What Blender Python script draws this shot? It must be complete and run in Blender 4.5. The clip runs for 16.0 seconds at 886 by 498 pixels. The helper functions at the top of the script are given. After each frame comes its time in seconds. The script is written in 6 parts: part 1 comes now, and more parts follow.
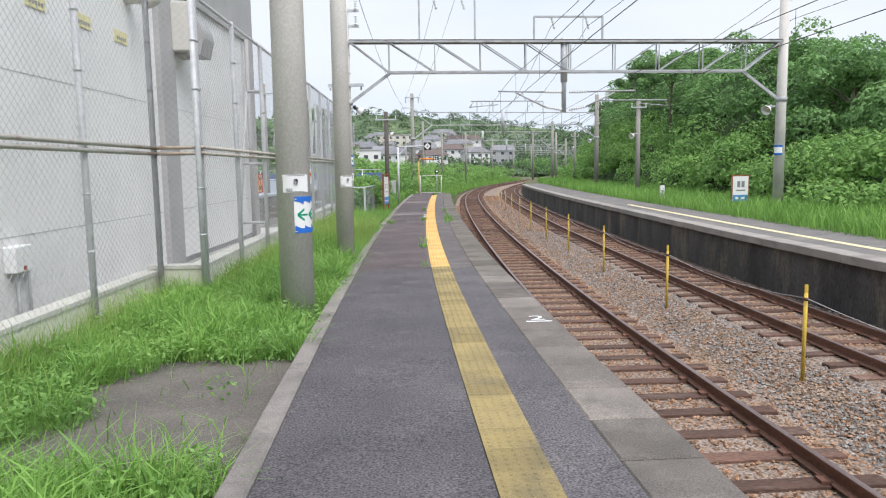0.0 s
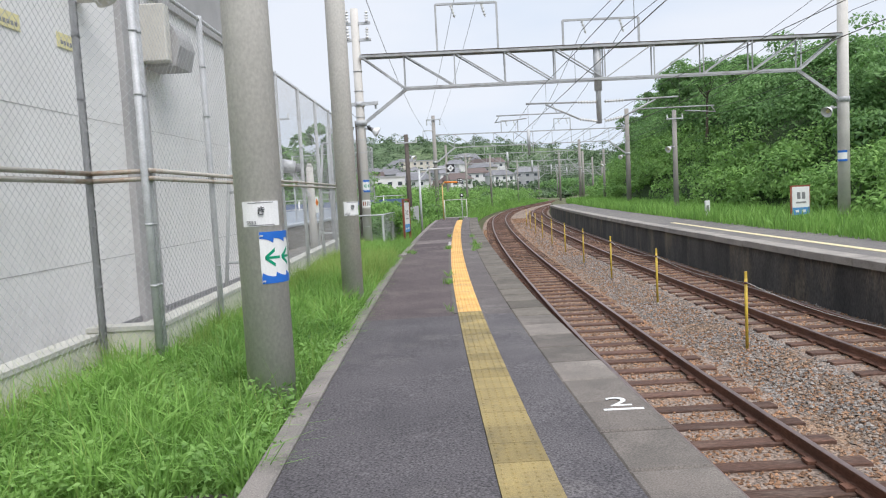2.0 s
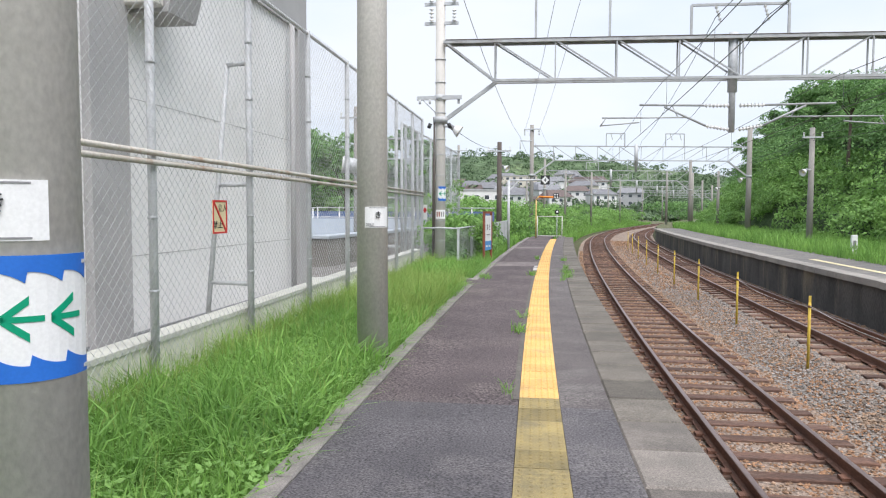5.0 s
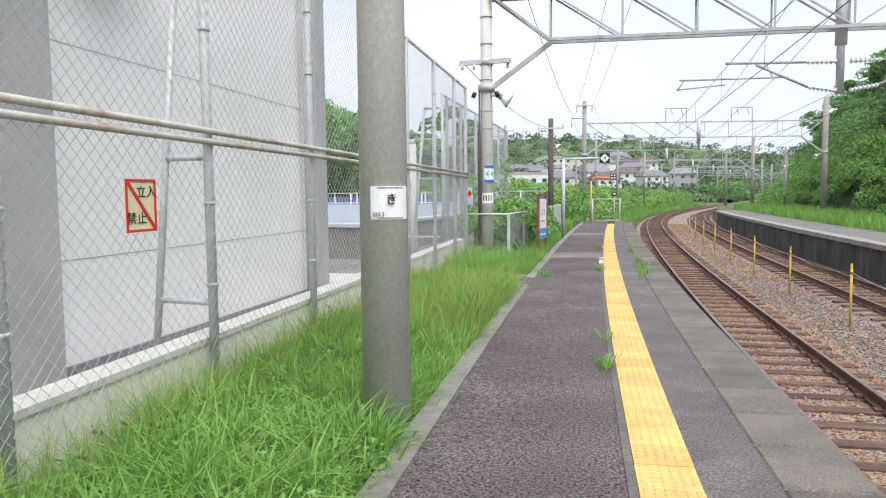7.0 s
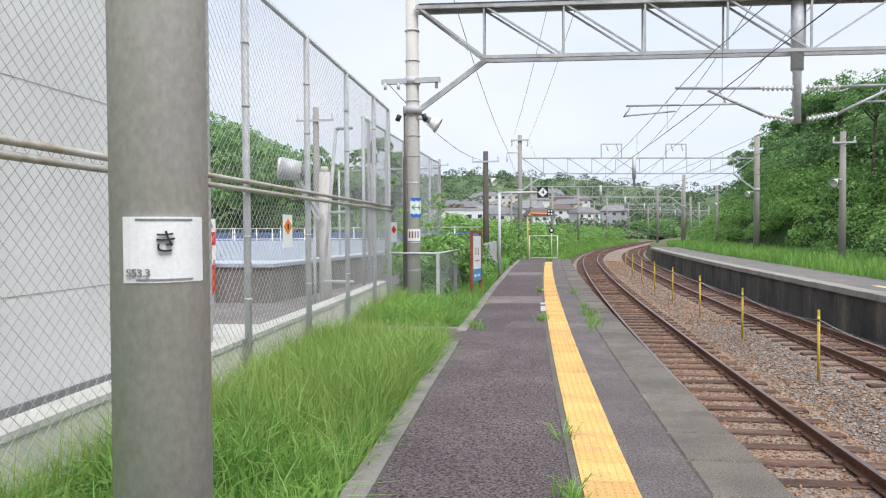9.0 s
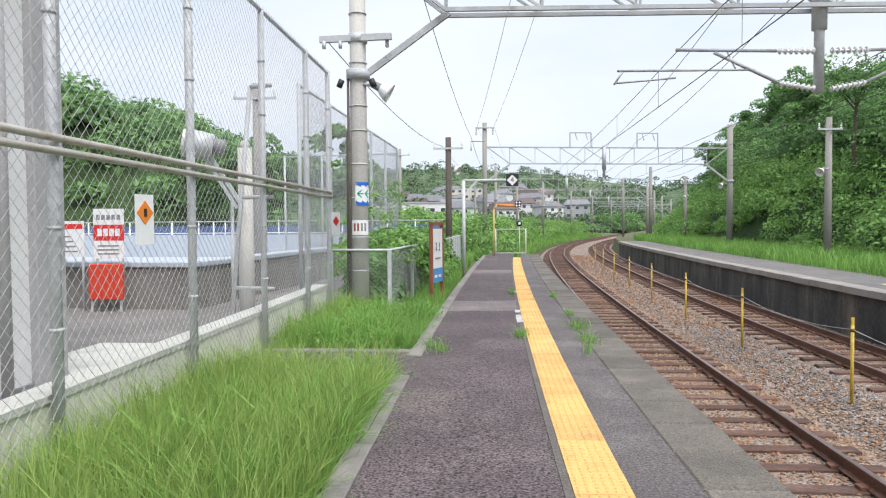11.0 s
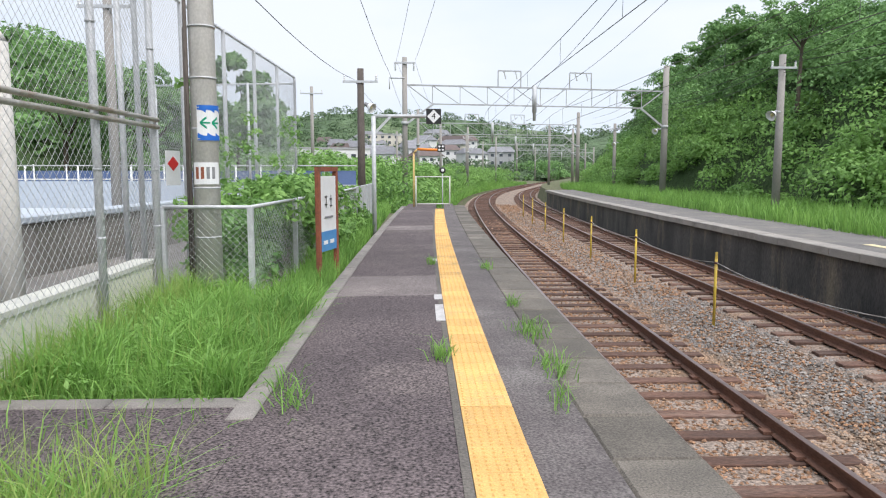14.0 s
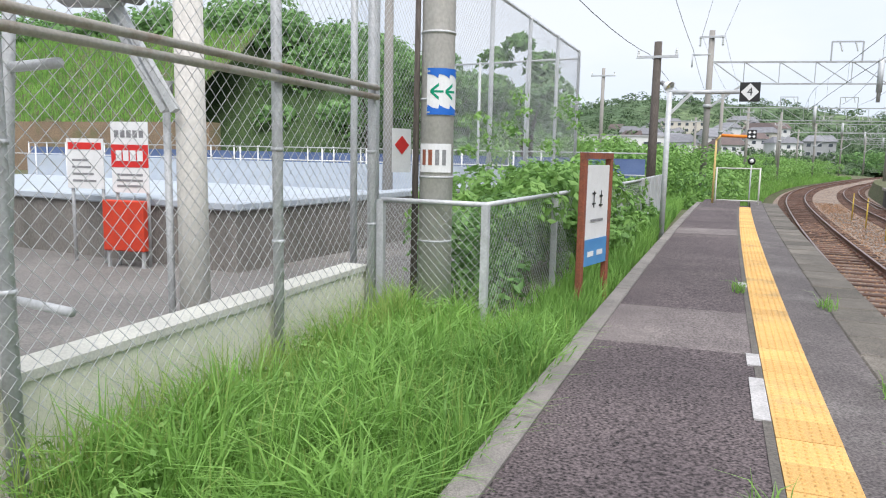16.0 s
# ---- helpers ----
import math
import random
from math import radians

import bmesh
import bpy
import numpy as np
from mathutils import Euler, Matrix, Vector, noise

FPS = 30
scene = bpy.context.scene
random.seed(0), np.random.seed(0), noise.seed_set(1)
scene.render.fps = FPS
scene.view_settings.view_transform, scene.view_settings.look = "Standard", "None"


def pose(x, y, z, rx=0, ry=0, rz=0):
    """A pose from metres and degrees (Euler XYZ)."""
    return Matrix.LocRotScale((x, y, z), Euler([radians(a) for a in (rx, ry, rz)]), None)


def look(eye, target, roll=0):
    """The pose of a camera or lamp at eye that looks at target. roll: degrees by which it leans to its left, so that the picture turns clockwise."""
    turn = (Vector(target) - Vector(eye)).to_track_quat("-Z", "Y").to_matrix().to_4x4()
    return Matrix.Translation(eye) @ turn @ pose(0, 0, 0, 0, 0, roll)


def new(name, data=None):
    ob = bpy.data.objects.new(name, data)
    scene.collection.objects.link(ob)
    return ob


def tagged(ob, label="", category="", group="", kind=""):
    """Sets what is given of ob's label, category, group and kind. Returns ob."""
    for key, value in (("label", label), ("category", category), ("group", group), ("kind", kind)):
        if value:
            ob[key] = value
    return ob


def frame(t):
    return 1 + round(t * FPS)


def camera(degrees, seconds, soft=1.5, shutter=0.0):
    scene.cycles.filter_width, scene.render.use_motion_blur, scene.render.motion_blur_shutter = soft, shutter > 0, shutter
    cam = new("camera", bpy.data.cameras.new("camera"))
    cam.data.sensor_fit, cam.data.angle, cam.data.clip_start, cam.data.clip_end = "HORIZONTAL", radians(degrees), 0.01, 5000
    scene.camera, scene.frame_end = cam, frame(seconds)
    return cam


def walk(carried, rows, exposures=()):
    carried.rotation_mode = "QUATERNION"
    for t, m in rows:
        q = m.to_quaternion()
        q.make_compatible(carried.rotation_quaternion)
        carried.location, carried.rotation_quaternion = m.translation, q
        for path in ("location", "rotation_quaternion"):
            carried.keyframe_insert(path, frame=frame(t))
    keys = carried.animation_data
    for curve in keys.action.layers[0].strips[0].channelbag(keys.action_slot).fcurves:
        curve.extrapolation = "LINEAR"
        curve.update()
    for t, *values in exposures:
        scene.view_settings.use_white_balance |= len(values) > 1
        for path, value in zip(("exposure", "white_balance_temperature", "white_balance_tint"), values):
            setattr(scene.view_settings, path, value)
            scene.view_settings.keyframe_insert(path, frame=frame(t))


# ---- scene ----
cam = camera(64.3, 16.0, soft=1.15)
PATH = [
    (0, (0.136, -1.726, 1.567), (0.174, 0.261, 1.339), -0.9),
    (0.5, (0.083, -1.16, 1.559), (0.037, 0.828, 1.344), -0.7),
    (1, (0.085, -0.562, 1.544), (0.033, 1.43, 1.37), -2.1),
    (1.5, (0.115, -0.016, 1.525), (0.071, 1.976, 1.356), -1.6),
    (2, (0.174, 0.6, 1.503), (0.137, 2.593, 1.347), -3.1),
    (2.5, (0.276, 1.124, 1.525), (0.223, 3.121, 1.425), -0.8),
    (3, (0.36, 1.755, 1.49), (0.269, 3.75, 1.393), -0.3),
    (3.5, (0.456, 2.344, 1.468), (0.344, 4.337, 1.359), 0.1),
    (4, (0.464, 2.862, 1.441), (0.284, 4.85, 1.319), 0.3),
    (4.5, (0.461, 3.49, 1.448), (0.291, 5.479, 1.325), -0.7),
    (5, (0.384, 4.047, 1.43), (0.08, 6.021, 1.32), 0.2),
    (5.2, (0.349, 4.293, 1.444), (0.023, 6.263, 1.338), 0.1),
    (7.3, (-0.073, 6.914, 1.402), (-0.509, 8.86, 1.246), -0.6),
    (7.5, (-0.077, 7.123, 1.433), (-0.424, 9.088, 1.301), -1.0),
    (8, (-0.06, 7.65, 1.415), (-0.323, 9.632, 1.345), -0.4),
    (8.5, (-0.175, 8.238, 1.408), (-0.435, 10.22, 1.343), 0.2),
    (8.7, (-0.159, 8.401, 1.415), (-0.424, 10.383, 1.361), -0.2),
    (10.8, (-0.323, 10.948, 1.374), (-0.497, 12.94, 1.306), 0.1),
    (11, (-0.321, 11.214, 1.368), (-0.473, 13.207, 1.297), -0.4),
    (11.5, (-0.3, 11.801, 1.38), (-0.429, 13.795, 1.309), 0.3),
    (12, (-0.337, 12.477, 1.375), (-0.392, 14.475, 1.308), 0.0),
    (12.5, (-0.306, 13.058, 1.363), (-0.232, 15.055, 1.278), -0.7),
    (13, (-0.301, 13.624, 1.368), (-0.222, 15.618, 1.242), -0.3),
    (13.5, (-0.213, 14.225, 1.354), (-0.104, 16.218, 1.22), -0.4),
    (14, (-0.184, 14.734, 1.35), (-0.121, 16.721, 1.129), -0.0),
    (14.5, (-0.175, 15.34, 1.34), (-0.284, 17.326, 1.128), -1.4),
    (15, (-0.16, 15.871, 1.36), (-0.463, 17.838, 1.162), -0.3),
    (15.5, (-0.258, 16.453, 1.358), (-0.771, 18.376, 1.155), -0.1),
    (16, (-0.305, 17.059, 1.346), (-1.019, 18.908, 1.082), 1.2),
]
EXPOSURES = [(0.0, 0.60), (1.5, 0.50), (2.5, 0.48), (3.2, 0.56), (4.0, 0.72), (5.0, 0.66), (7.4, 0.74), (8.0, 0.56), (8.6, 0.58), (11.0, 0.66), (13.0, 0.68), (14.5, 0.62), (16.0, 0.64)]
walk(cam, [(t, look(eye, target, roll)) for t, eye, target, roll in PATH], EXPOSURES)

# ---- world and sun: bright overcast ----
world = bpy.data.worlds.new("overcast")
scene.world = world
world.use_nodes = True
wn, wl = world.node_tree.nodes, world.node_tree.links
wn.clear()
w_out, w_bg = wn.new("ShaderNodeOutputWorld"), wn.new("ShaderNodeBackground")
w_sky, w_mix = wn.new("ShaderNodeTexSky"), wn.new("ShaderNodeMix")
w_sky.sky_type, w_sky.sun_disc = "NISHITA", False
w_sky.sun_elevation, w_sky.sun_rotation = radians(59), radians(146)
w_mix.data_type = "RGBA"
w_mix.inputs[0].default_value = 0.94
w_co, w_map = wn.new("ShaderNodeTexCoord"), wn.new("ShaderNodeMapping")
w_map.inputs["Scale"].default_value = (1.0, 1.0, 3.2)
w_noise, w_ramp = wn.new("ShaderNodeTexNoise"), wn.new("ShaderNodeValToRGB")
w_noise.inputs["Scale"].default_value, w_noise.inputs["Detail"].default_value = 1.7, 5.0
w_ramp.color_ramp.elements[0].position, w_ramp.color_ramp.elements[1].position = 0.33, 0.66
w_ramp.color_ramp.elements[0].color = (7.0, 8.25, 10.1, 1)
w_ramp.color_ramp.elements[1].color = (9.1, 9.6, 10.6, 1)
wl.new(w_co.outputs["Generated"], w_map.inputs["Vector"])
wl.new(w_map.outputs["Vector"], w_noise.inputs["Vector"])
wl.new(w_noise.outputs["Fac"], w_ramp.inputs["Fac"])
wl.new(w_sky.outputs["Color"], w_mix.inputs[6])
wl.new(w_ramp.outputs["Color"], w_mix.inputs[7])
wl.new(w_mix.outputs[2], w_bg.inputs["Color"])
wl.new(w_bg.outputs["Background"], w_out.inputs["Surface"])
w_bg.inputs["Strength"].default_value = 0.069
sun = new("sun", bpy.data.lights.new("sun", "SUN"))
sun.data.energy, sun.data.angle, sun.data.color = 2.75, radians(50), (1.0, 0.97, 0.985)
sun.matrix_world = look((10, -15, 30), (0, 0, 0))


# ---- materials ----
def mat(name, c1, c2=None, rough=0.8, metal=0.0, scale=8.0, fine=90.0, bump=0.25, fine_amt=0.25, c3=None, rnd=0.0, island=0.0, spec=0.4, stretch=(1, 1, 1), dist=0.01):
    """Two-scale noise material: c1 to c2 in broad patches, fine grain on top, c3 as sparse stains."""
    m = bpy.data.materials.new(name)
    m.use_nodes = True
    n, l = m.node_tree.nodes, m.node_tree.links
    b = n["Principled BSDF"]
    b.inputs["Roughness"].default_value, b.inputs["Metallic"].default_value = rough, metal
    b.inputs["Specular IOR Level"].default_value = spec
    c2 = c2 or tuple(v * 0.8 for v in c1)
    co, mp = n.new("ShaderNodeTexCoord"), n.new("ShaderNodeMapping")
    mp.inputs["Scale"].default_value = stretch
    geo = n.new("ShaderNodeNewGeometry")
    l.new(geo.outputs["Position"], mp.inputs["Vector"])
    a, f = n.new("ShaderNodeTexNoise"), n.new("ShaderNodeTexNoise")
    a.inputs["Scale"].default_value, a.inputs["Detail"].default_value = scale, 6
    f.inputs["Scale"].default_value, f.inputs["Detail"].default_value = fine, 3
    l.new(mp.outputs["Vector"], a.inputs["Vector"])
    l.new(mp.outputs["Vector"], f.inputs["Vector"])
    r = n.new("ShaderNodeValToRGB")
    r.color_ramp.elements[0].position, r.color_ramp.elements[1].position = 0.32, 0.68
    r.color_ramp.elements[0].color, r.color_ramp.elements[1].color = (*c1, 1), (*c2, 1)
    l.new(a.outputs["Fac"], r.inputs["Fac"])
    col = r.outputs["Color"]
    if c3:
        s, sr, sm = n.new("ShaderNodeTexNoise"), n.new("ShaderNodeValToRGB"), n.new("ShaderNodeMix")
        s.inputs["Scale"].default_value, s.inputs["Detail"].default_value = scale * 0.45, 8
        s.inputs["Roughness"].default_value = 0.7
        l.new(mp.outputs["Vector"], s.inputs["Vector"])
        sr.color_ramp.elements[0].position, sr.color_ramp.elements[1].position = 0.52, 0.7
        l.new(s.outputs["Fac"], sr.inputs["Fac"])
        sm.data_type = "RGBA"
        sm.inputs[7].default_value = (*c3, 1)
        l.new(sr.outputs["Color"], sm.inputs[0])
        l.new(col, sm.inputs[6])
        col = sm.outputs[2]
    # grain
    g, gm = n.new("ShaderNodeMapRange"), n.new("ShaderNodeMix")
    g.inputs[1].default_value, g.inputs[2].default_value = 0.3, 0.7
    g.inputs[3].default_value, g.inputs[4].default_value = 1 - fine_amt, 1 + fine_amt
    l.new(f.outputs["Fac"], g.inputs[0])
    val = g.outputs[0]
    for amount, node, socket in ((rnd, "ShaderNodeObjectInfo", "Random"), (island, "ShaderNodeNewGeometry", "Random Per Island")):
        if amount:
            o, k, mul = n.new(node), n.new("ShaderNodeMapRange"), n.new("ShaderNodeMath")
            k.inputs[3].default_value, k.inputs[4].default_value = 1 - amount, 1 + amount
            l.new(o.outputs[socket], k.inputs[0])
            mul.operation = "MULTIPLY"
            l.new(val, mul.inputs[0])
            l.new(k.outputs[0], mul.inputs[1])
            val = mul.outputs[0]
    gm.data_type, gm.blend_type = "RGBA", "MULTIPLY"
    gm.inputs[0].default_value = 1.0
    l.new(col, gm.inputs[6])
    l.new(val, gm.inputs[7])
    l.new(gm.outputs[2], b.inputs["Base Color"])
    if bump:
        bp = n.new("ShaderNodeBump")
        bp.inputs["Strength"].default_value, bp.inputs["Distance"].default_value = bump, dist
        l.new(f.outputs["Fac"], bp.inputs["Height"])
        l.new(bp.outputs["Normal"], b.inputs["Normal"])
    return m


def leaf_mat(name, dark, light, trans=0.25, rough=0.55):
    """Foliage: each leaf its own shade, some light passing through."""
    m = bpy.data.materials.new(name)
    m.use_nodes = True
    n, l = m.node_tree.nodes, m.node_tree.links
    b = n["Principled BSDF"]
    b.inputs["Roughness"].default_value = rough
    b.inputs["Specular IOR Level"].default_value = 0.3
    geo, no, ad, r = n.new("ShaderNodeNewGeometry"), n.new("ShaderNodeTexNoise"), n.new("ShaderNodeMath"), n.new("ShaderNodeValToRGB")
    no.inputs["Scale"].default_value, no.inputs["Detail"].default_value = 0.55, 3
    l.new(geo.outputs["Position"], no.inputs["Vector"])
    ad.operation = "MULTIPLY_ADD"
    ad.inputs[1].default_value = 0.5
    l.new(geo.outputs["Random Per Island"], ad.inputs[0])
    mm = n.new("ShaderNodeMapRange")
    mm.inputs[1].default_value, mm.inputs[2].default_value = 0.3, 0.7
    mm.inputs[3].default_value, mm.inputs[4].default_value = 0.0, 0.5
    l.new(no.outputs["Fac"], mm.inputs[0])
    l.new(mm.outputs[0], ad.inputs[2])
    r.color_ramp.elements[0].color, r.color_ramp.elements[1].color = (*dark, 1), (*light, 1)
    l.new(ad.outputs[0], r.inputs["Fac"])
    l.new(r.outputs["Color"], b.inputs["Base Color"])
    t, mx, out = n.new("ShaderNodeBsdfTranslucent"), n.new("ShaderNodeMixShader"), n["Material Output"]
    l.new(r.outputs["Color"], t.inputs["Color"])
    mx.inputs[0].default_value = trans
    l.new(b.outputs[0], mx.inputs[1])
    l.new(t.outputs[0], mx.inputs[2])
    l.new(mx.outputs[0], out.inputs["Surface"])
    return m


M_ASPHALT = mat("asphalt", (0.0705, 0.0654, 0.0705), (0.101, 0.0929, 0.098), 0.9, scale=1.1, fine=75, fine_amt=0.7, bump=0.6, c3=(0.142, 0.129, 0.129))
M_ASPHALT_B = mat("coarse_asphalt", (0.0792, 0.063, 0.0648), (0.115, 0.0918, 0.0918), 0.92, scale=0.9, fine=62, fine_amt=1.0, bump=0.9, c3=(0.149, 0.122, 0.115))
M_ASPHALT_C = mat("pale_worn_asphalt", (0.185, 0.158, 0.150), (0.145, 0.122, 0.118), 0.92, scale=2.2, fine=70, fine_amt=0.6, bump=0.7, c3=(0.23, 0.20, 0.185))
M_ASPHALT2 = mat("asphalt_strip", (0.0823, 0.0764, 0.0815), (0.118, 0.109, 0.113), 0.9, scale=1.6, fine=80, fine_amt=0.7, bump=0.5, c3=(0.16, 0.147, 0.143))
M_ASPHALT2_B = mat("scuffed_asphalt_strip", (0.0966, 0.084, 0.0823), (0.13, 0.113, 0.109), 0.92, scale=1.8, fine=70, fine_amt=0.55, bump=0.6, c3=(0.176, 0.16, 0.151))
M_SLAB = mat("coping_concrete", (0.193, 0.169, 0.149), (0.136, 0.122, 0.108), 0.9, scale=3, fine=110, fine_amt=0.35, bump=0.5, c3=(0.254, 0.226, 0.197), rnd=0.3)
M_SLAB_B = mat("mossy_coping", (0.145, 0.128, 0.107), (0.104, 0.0933, 0.0792), 0.92, scale=2.5, fine=90, fine_amt=0.4, bump=0.5, c3=(0.189, 0.167, 0.141), rnd=0.28)
M_KERB = mat("kerb_concrete", (0.26, 0.235, 0.215), (0.19, 0.175, 0.16), 0.9, scale=4, fine=120, fine_amt=0.25, bump=0.4, c3=(0.13, 0.12, 0.11), rnd=0.1)
M_TILE_OLD = mat("worn_yellow_tile", (0.31, 0.24, 0.10), (0.225, 0.178, 0.085), 0.8, scale=4, fine=130, fine_amt=0.22, c3=(0.155, 0.132, 0.078), rnd=0.22)
M_TILE_NEW = mat("yellow_tile", (0.70, 0.425, 0.15), (0.59, 0.35, 0.12), 0.78, scale=4, fine=110, fine_amt=0.2, c3=(0.42, 0.29, 0.135), rnd=0.12)
M_WALL = mat("white_siding", (0.78, 0.77, 0.755), (0.72, 0.71, 0.695), 0.7, scale=0.8, fine=60, fine_amt=0.05, bump=0.1, c3=(0.66, 0.65, 0.63))
M_GREYWALL = mat("grey_cladding", (0.40, 0.39, 0.385), (0.34, 0.335, 0.33), 0.7, scale=1.5, fine=60, fine_amt=0.08, bump=0.1)
M_BASEWALL = mat("cream_plinth", (0.76, 0.75, 0.60), (0.68, 0.67, 0.55), 0.85, scale=3, fine=90, fine_amt=0.10, c3=(0.50, 0.49, 0.40))
M_CAP = mat("pale_capping", (0.62, 0.61, 0.54), (0.54, 0.53, 0.48), 0.88, scale=3, fine=80, fine_amt=0.12, c3=(0.42, 0.41, 0.37))
M_GALV = mat("galvanised_steel", (0.55, 0.56, 0.565), (0.44, 0.45, 0.455), 0.55, metal=0.12, scale=9, fine=60, fine_amt=0.12, bump=0.08)
M_WIREMESH = mat("galvanised_wire", (0.53, 0.535, 0.535), (0.44, 0.445, 0.445), 0.6, metal=0.05, scale=9, fine=60, fine_amt=0.1, bump=0)
M_PIPE = mat("weathered_pipe", (0.44, 0.40, 0.34), (0.52, 0.50, 0.46), 0.6, metal=0.2, scale=5, fine=60, fine_amt=0.12, c3=(0.30, 0.20, 0.13), bump=0.1)
M_POLE = mat("pole_concrete", (0.60, 0.575, 0.53), (0.52, 0.50, 0.46), 0.88, scale=1.6, fine=45, fine_amt=0.10, bump=0.2, c3=(0.46, 0.44, 0.405), stretch=(1, 1, 0.7))
M_LINEPOLE = mat("weathered_line_pole", (0.33, 0.31, 0.28), (0.26, 0.245, 0.225), 0.9, scale=1.2, fine=40, fine_amt=0.12, bump=0.2, c3=(0.21, 0.195, 0.18), stretch=(1, 1, 0.35))
M_TRUSS = mat("truss_paint", (0.46, 0.47, 0.47), (0.36, 0.37, 0.375), 0.6, metal=0.1, scale=3, fine=50, fine_amt=0.14, c3=(0.25, 0.235, 0.22), bump=0.1)
M_CABLE = mat("dark_cable", (0.06, 0.06, 0.06), (0.10, 0.10, 0.10), 0.6, bump=0)
M_WIRE = mat("contact_wire", (0.13, 0.14, 0.13), (0.19, 0.19, 0.18), 0.5, metal=0.3, bump=0)
M_INSUL = mat("porcelain", (0.72, 0.72, 0.70), (0.62, 0.62, 0.60), 0.25, bump=0, fine_amt=0.05)
M_RUST = mat("rusty_rail", (0.20, 0.098, 0.064), (0.125, 0.068, 0.05), 0.75, metal=0.25, scale=6, fine=70, fine_amt=0.3, bump=0.3, stretch=(1, 0.25, 1))
M_RAILTOP = mat("rail_head", (0.30, 0.225, 0.205), (0.22, 0.16, 0.145), 0.38, metal=0.75, scale=4, fine=60, fine_amt=0.15, bump=0.05, stretch=(1, 0.15, 1))
M_SLEEPER = mat("weathered_sleeper", (0.135, 0.074, 0.052), (0.085, 0.052, 0.041), 0.9, scale=7, fine=60, fine_amt=0.4, bump=0.6, c3=(0.19, 0.135, 0.105), rnd=0.32, stretch=(0.25, 1, 1))
M_STONE_G = mat("grey_ballast", (0.207, 0.189, 0.17), (0.285, 0.262, 0.239), 0.9, scale=2, fine=60, fine_amt=0.25, bump=0.3, c3=(0.267, 0.184, 0.12), island=0.42)
M_STONE_R = mat("rusty_ballast", (0.316, 0.177, 0.0977), (0.233, 0.14, 0.0884), 0.9, scale=2, fine=60, fine_amt=0.3, bump=0.3, c3=(0.344, 0.26, 0.186), island=0.45)
M_BED = mat("ballast_bed", (0.20, 0.145, 0.11), (0.28, 0.225, 0.185), 0.95, scale=2, fine=30, fine_amt=0.7, bump=1.0, c3=(0.25, 0.16, 0.10), dist=0.03)
M_DARKWALL = mat("stained_concrete", (0.045, 0.043, 0.042), (0.10, 0.093, 0.086), 0.9, scale=1.6, fine=40, fine_amt=0.35, bump=0.4, c3=(0.22, 0.18, 0.13), stretch=(1, 1, 0.3))
M_PLAT2 = mat("old_pavement", (0.187, 0.174, 0.162), (0.14, 0.132, 0.128), 0.9, scale=2, fine=80, fine_amt=0.3, bump=0.4, c3=(0.246, 0.221, 0.187))
M_PLAT2EDGE = mat("old_coping", (0.34, 0.31, 0.275), (0.26, 0.24, 0.22), 0.9, scale=2, fine=80, fine_amt=0.2, bump=0.3, c3=(0.18, 0.165, 0.15))
M_SOIL = mat("soil", (0.14, 0.12, 0.075), (0.085, 0.115, 0.045), 1.0, scale=3, fine=50, fine_amt=0.4, bump=0.6, dist=0.03)
M_PAD = mat("old_pad_concrete", (0.135, 0.12, 0.105), (0.098, 0.09, 0.08), 0.92, scale=2, fine=60, fine_amt=0.3, bump=0.4, c3=(0.165, 0.15, 0.13))
M_REPAIR = mat("pale_mortar", (0.50, 0.48, 0.47), (0.40, 0.385, 0.375), 0.9, scale=9, fine=90, fine_amt=0.2, c3=(0.28, 0.27, 0.26))
M_CONC = mat("grey_concrete", (0.38, 0.365, 0.345), (0.29, 0.28, 0.265), 0.9, scale=1.2, fine=70, fine_amt=0.18, bump=0.3, c3=(0.22, 0.21, 0.20))
M_POOLWHITE = mat("pool_paint", (0.46, 0.50, 0.54), (0.40, 0.44, 0.49), 0.5, scale=2, fine=60, fine_amt=0.06, bump=0.05, c3=(0.42, 0.45, 0.46))
M_POOLWALL = mat("mossy_pool_concrete", (0.255, 0.235, 0.21), (0.185, 0.172, 0.155), 0.92, scale=1.1, fine=50, fine_amt=0.25, bump=0.3, c3=(0.125, 0.12, 0.10), stretch=(1, 1, 0.4))
M_FADEBLUE = mat("faded_blue_enamel", (0.085, 0.28, 0.55), (0.07, 0.24, 0.50), 0.5, fine_amt=0.06, bump=0)
M_GRAVELYARD = mat("yard_paving", (0.20, 0.185, 0.17), (0.15, 0.14, 0.13), 0.92, scale=0.9, fine=40, fine_amt=0.25, bump=0.3, c3=(0.26, 0.24, 0.215))
M_YPOST = mat("yellow_post_paint", (0.62, 0.44, 0.055), (0.50, 0.35, 0.06), 0.6, scale=9, fine=90, fine_amt=0.15, c3=(0.30, 0.21, 0.09))
M_ROPE = mat("grey_rope", (0.45, 0.44, 0.42), (0.36, 0.35, 0.33), 0.9, bump=0)
M_WHITE = mat("white_enamel", (0.80, 0.80, 0.79), (0.73, 0.73, 0.72), 0.4, scale=6, fine=80, fine_amt=0.05, bump=0)
M_BLUE = mat("blue_enamel", (0.02, 0.13, 0.50), (0.025, 0.15, 0.55), 0.4, fine_amt=0.05, bump=0)
M_GREEN = mat("green_enamel", (0.0, 0.30, 0.16), (0.0, 0.27, 0.14), 0.4, fine_amt=0.05, bump=0)
M_RED = mat("red_enamel", (0.66, 0.035, 0.03), (0.56, 0.03, 0.03), 0.45, fine_amt=0.06, bump=0)
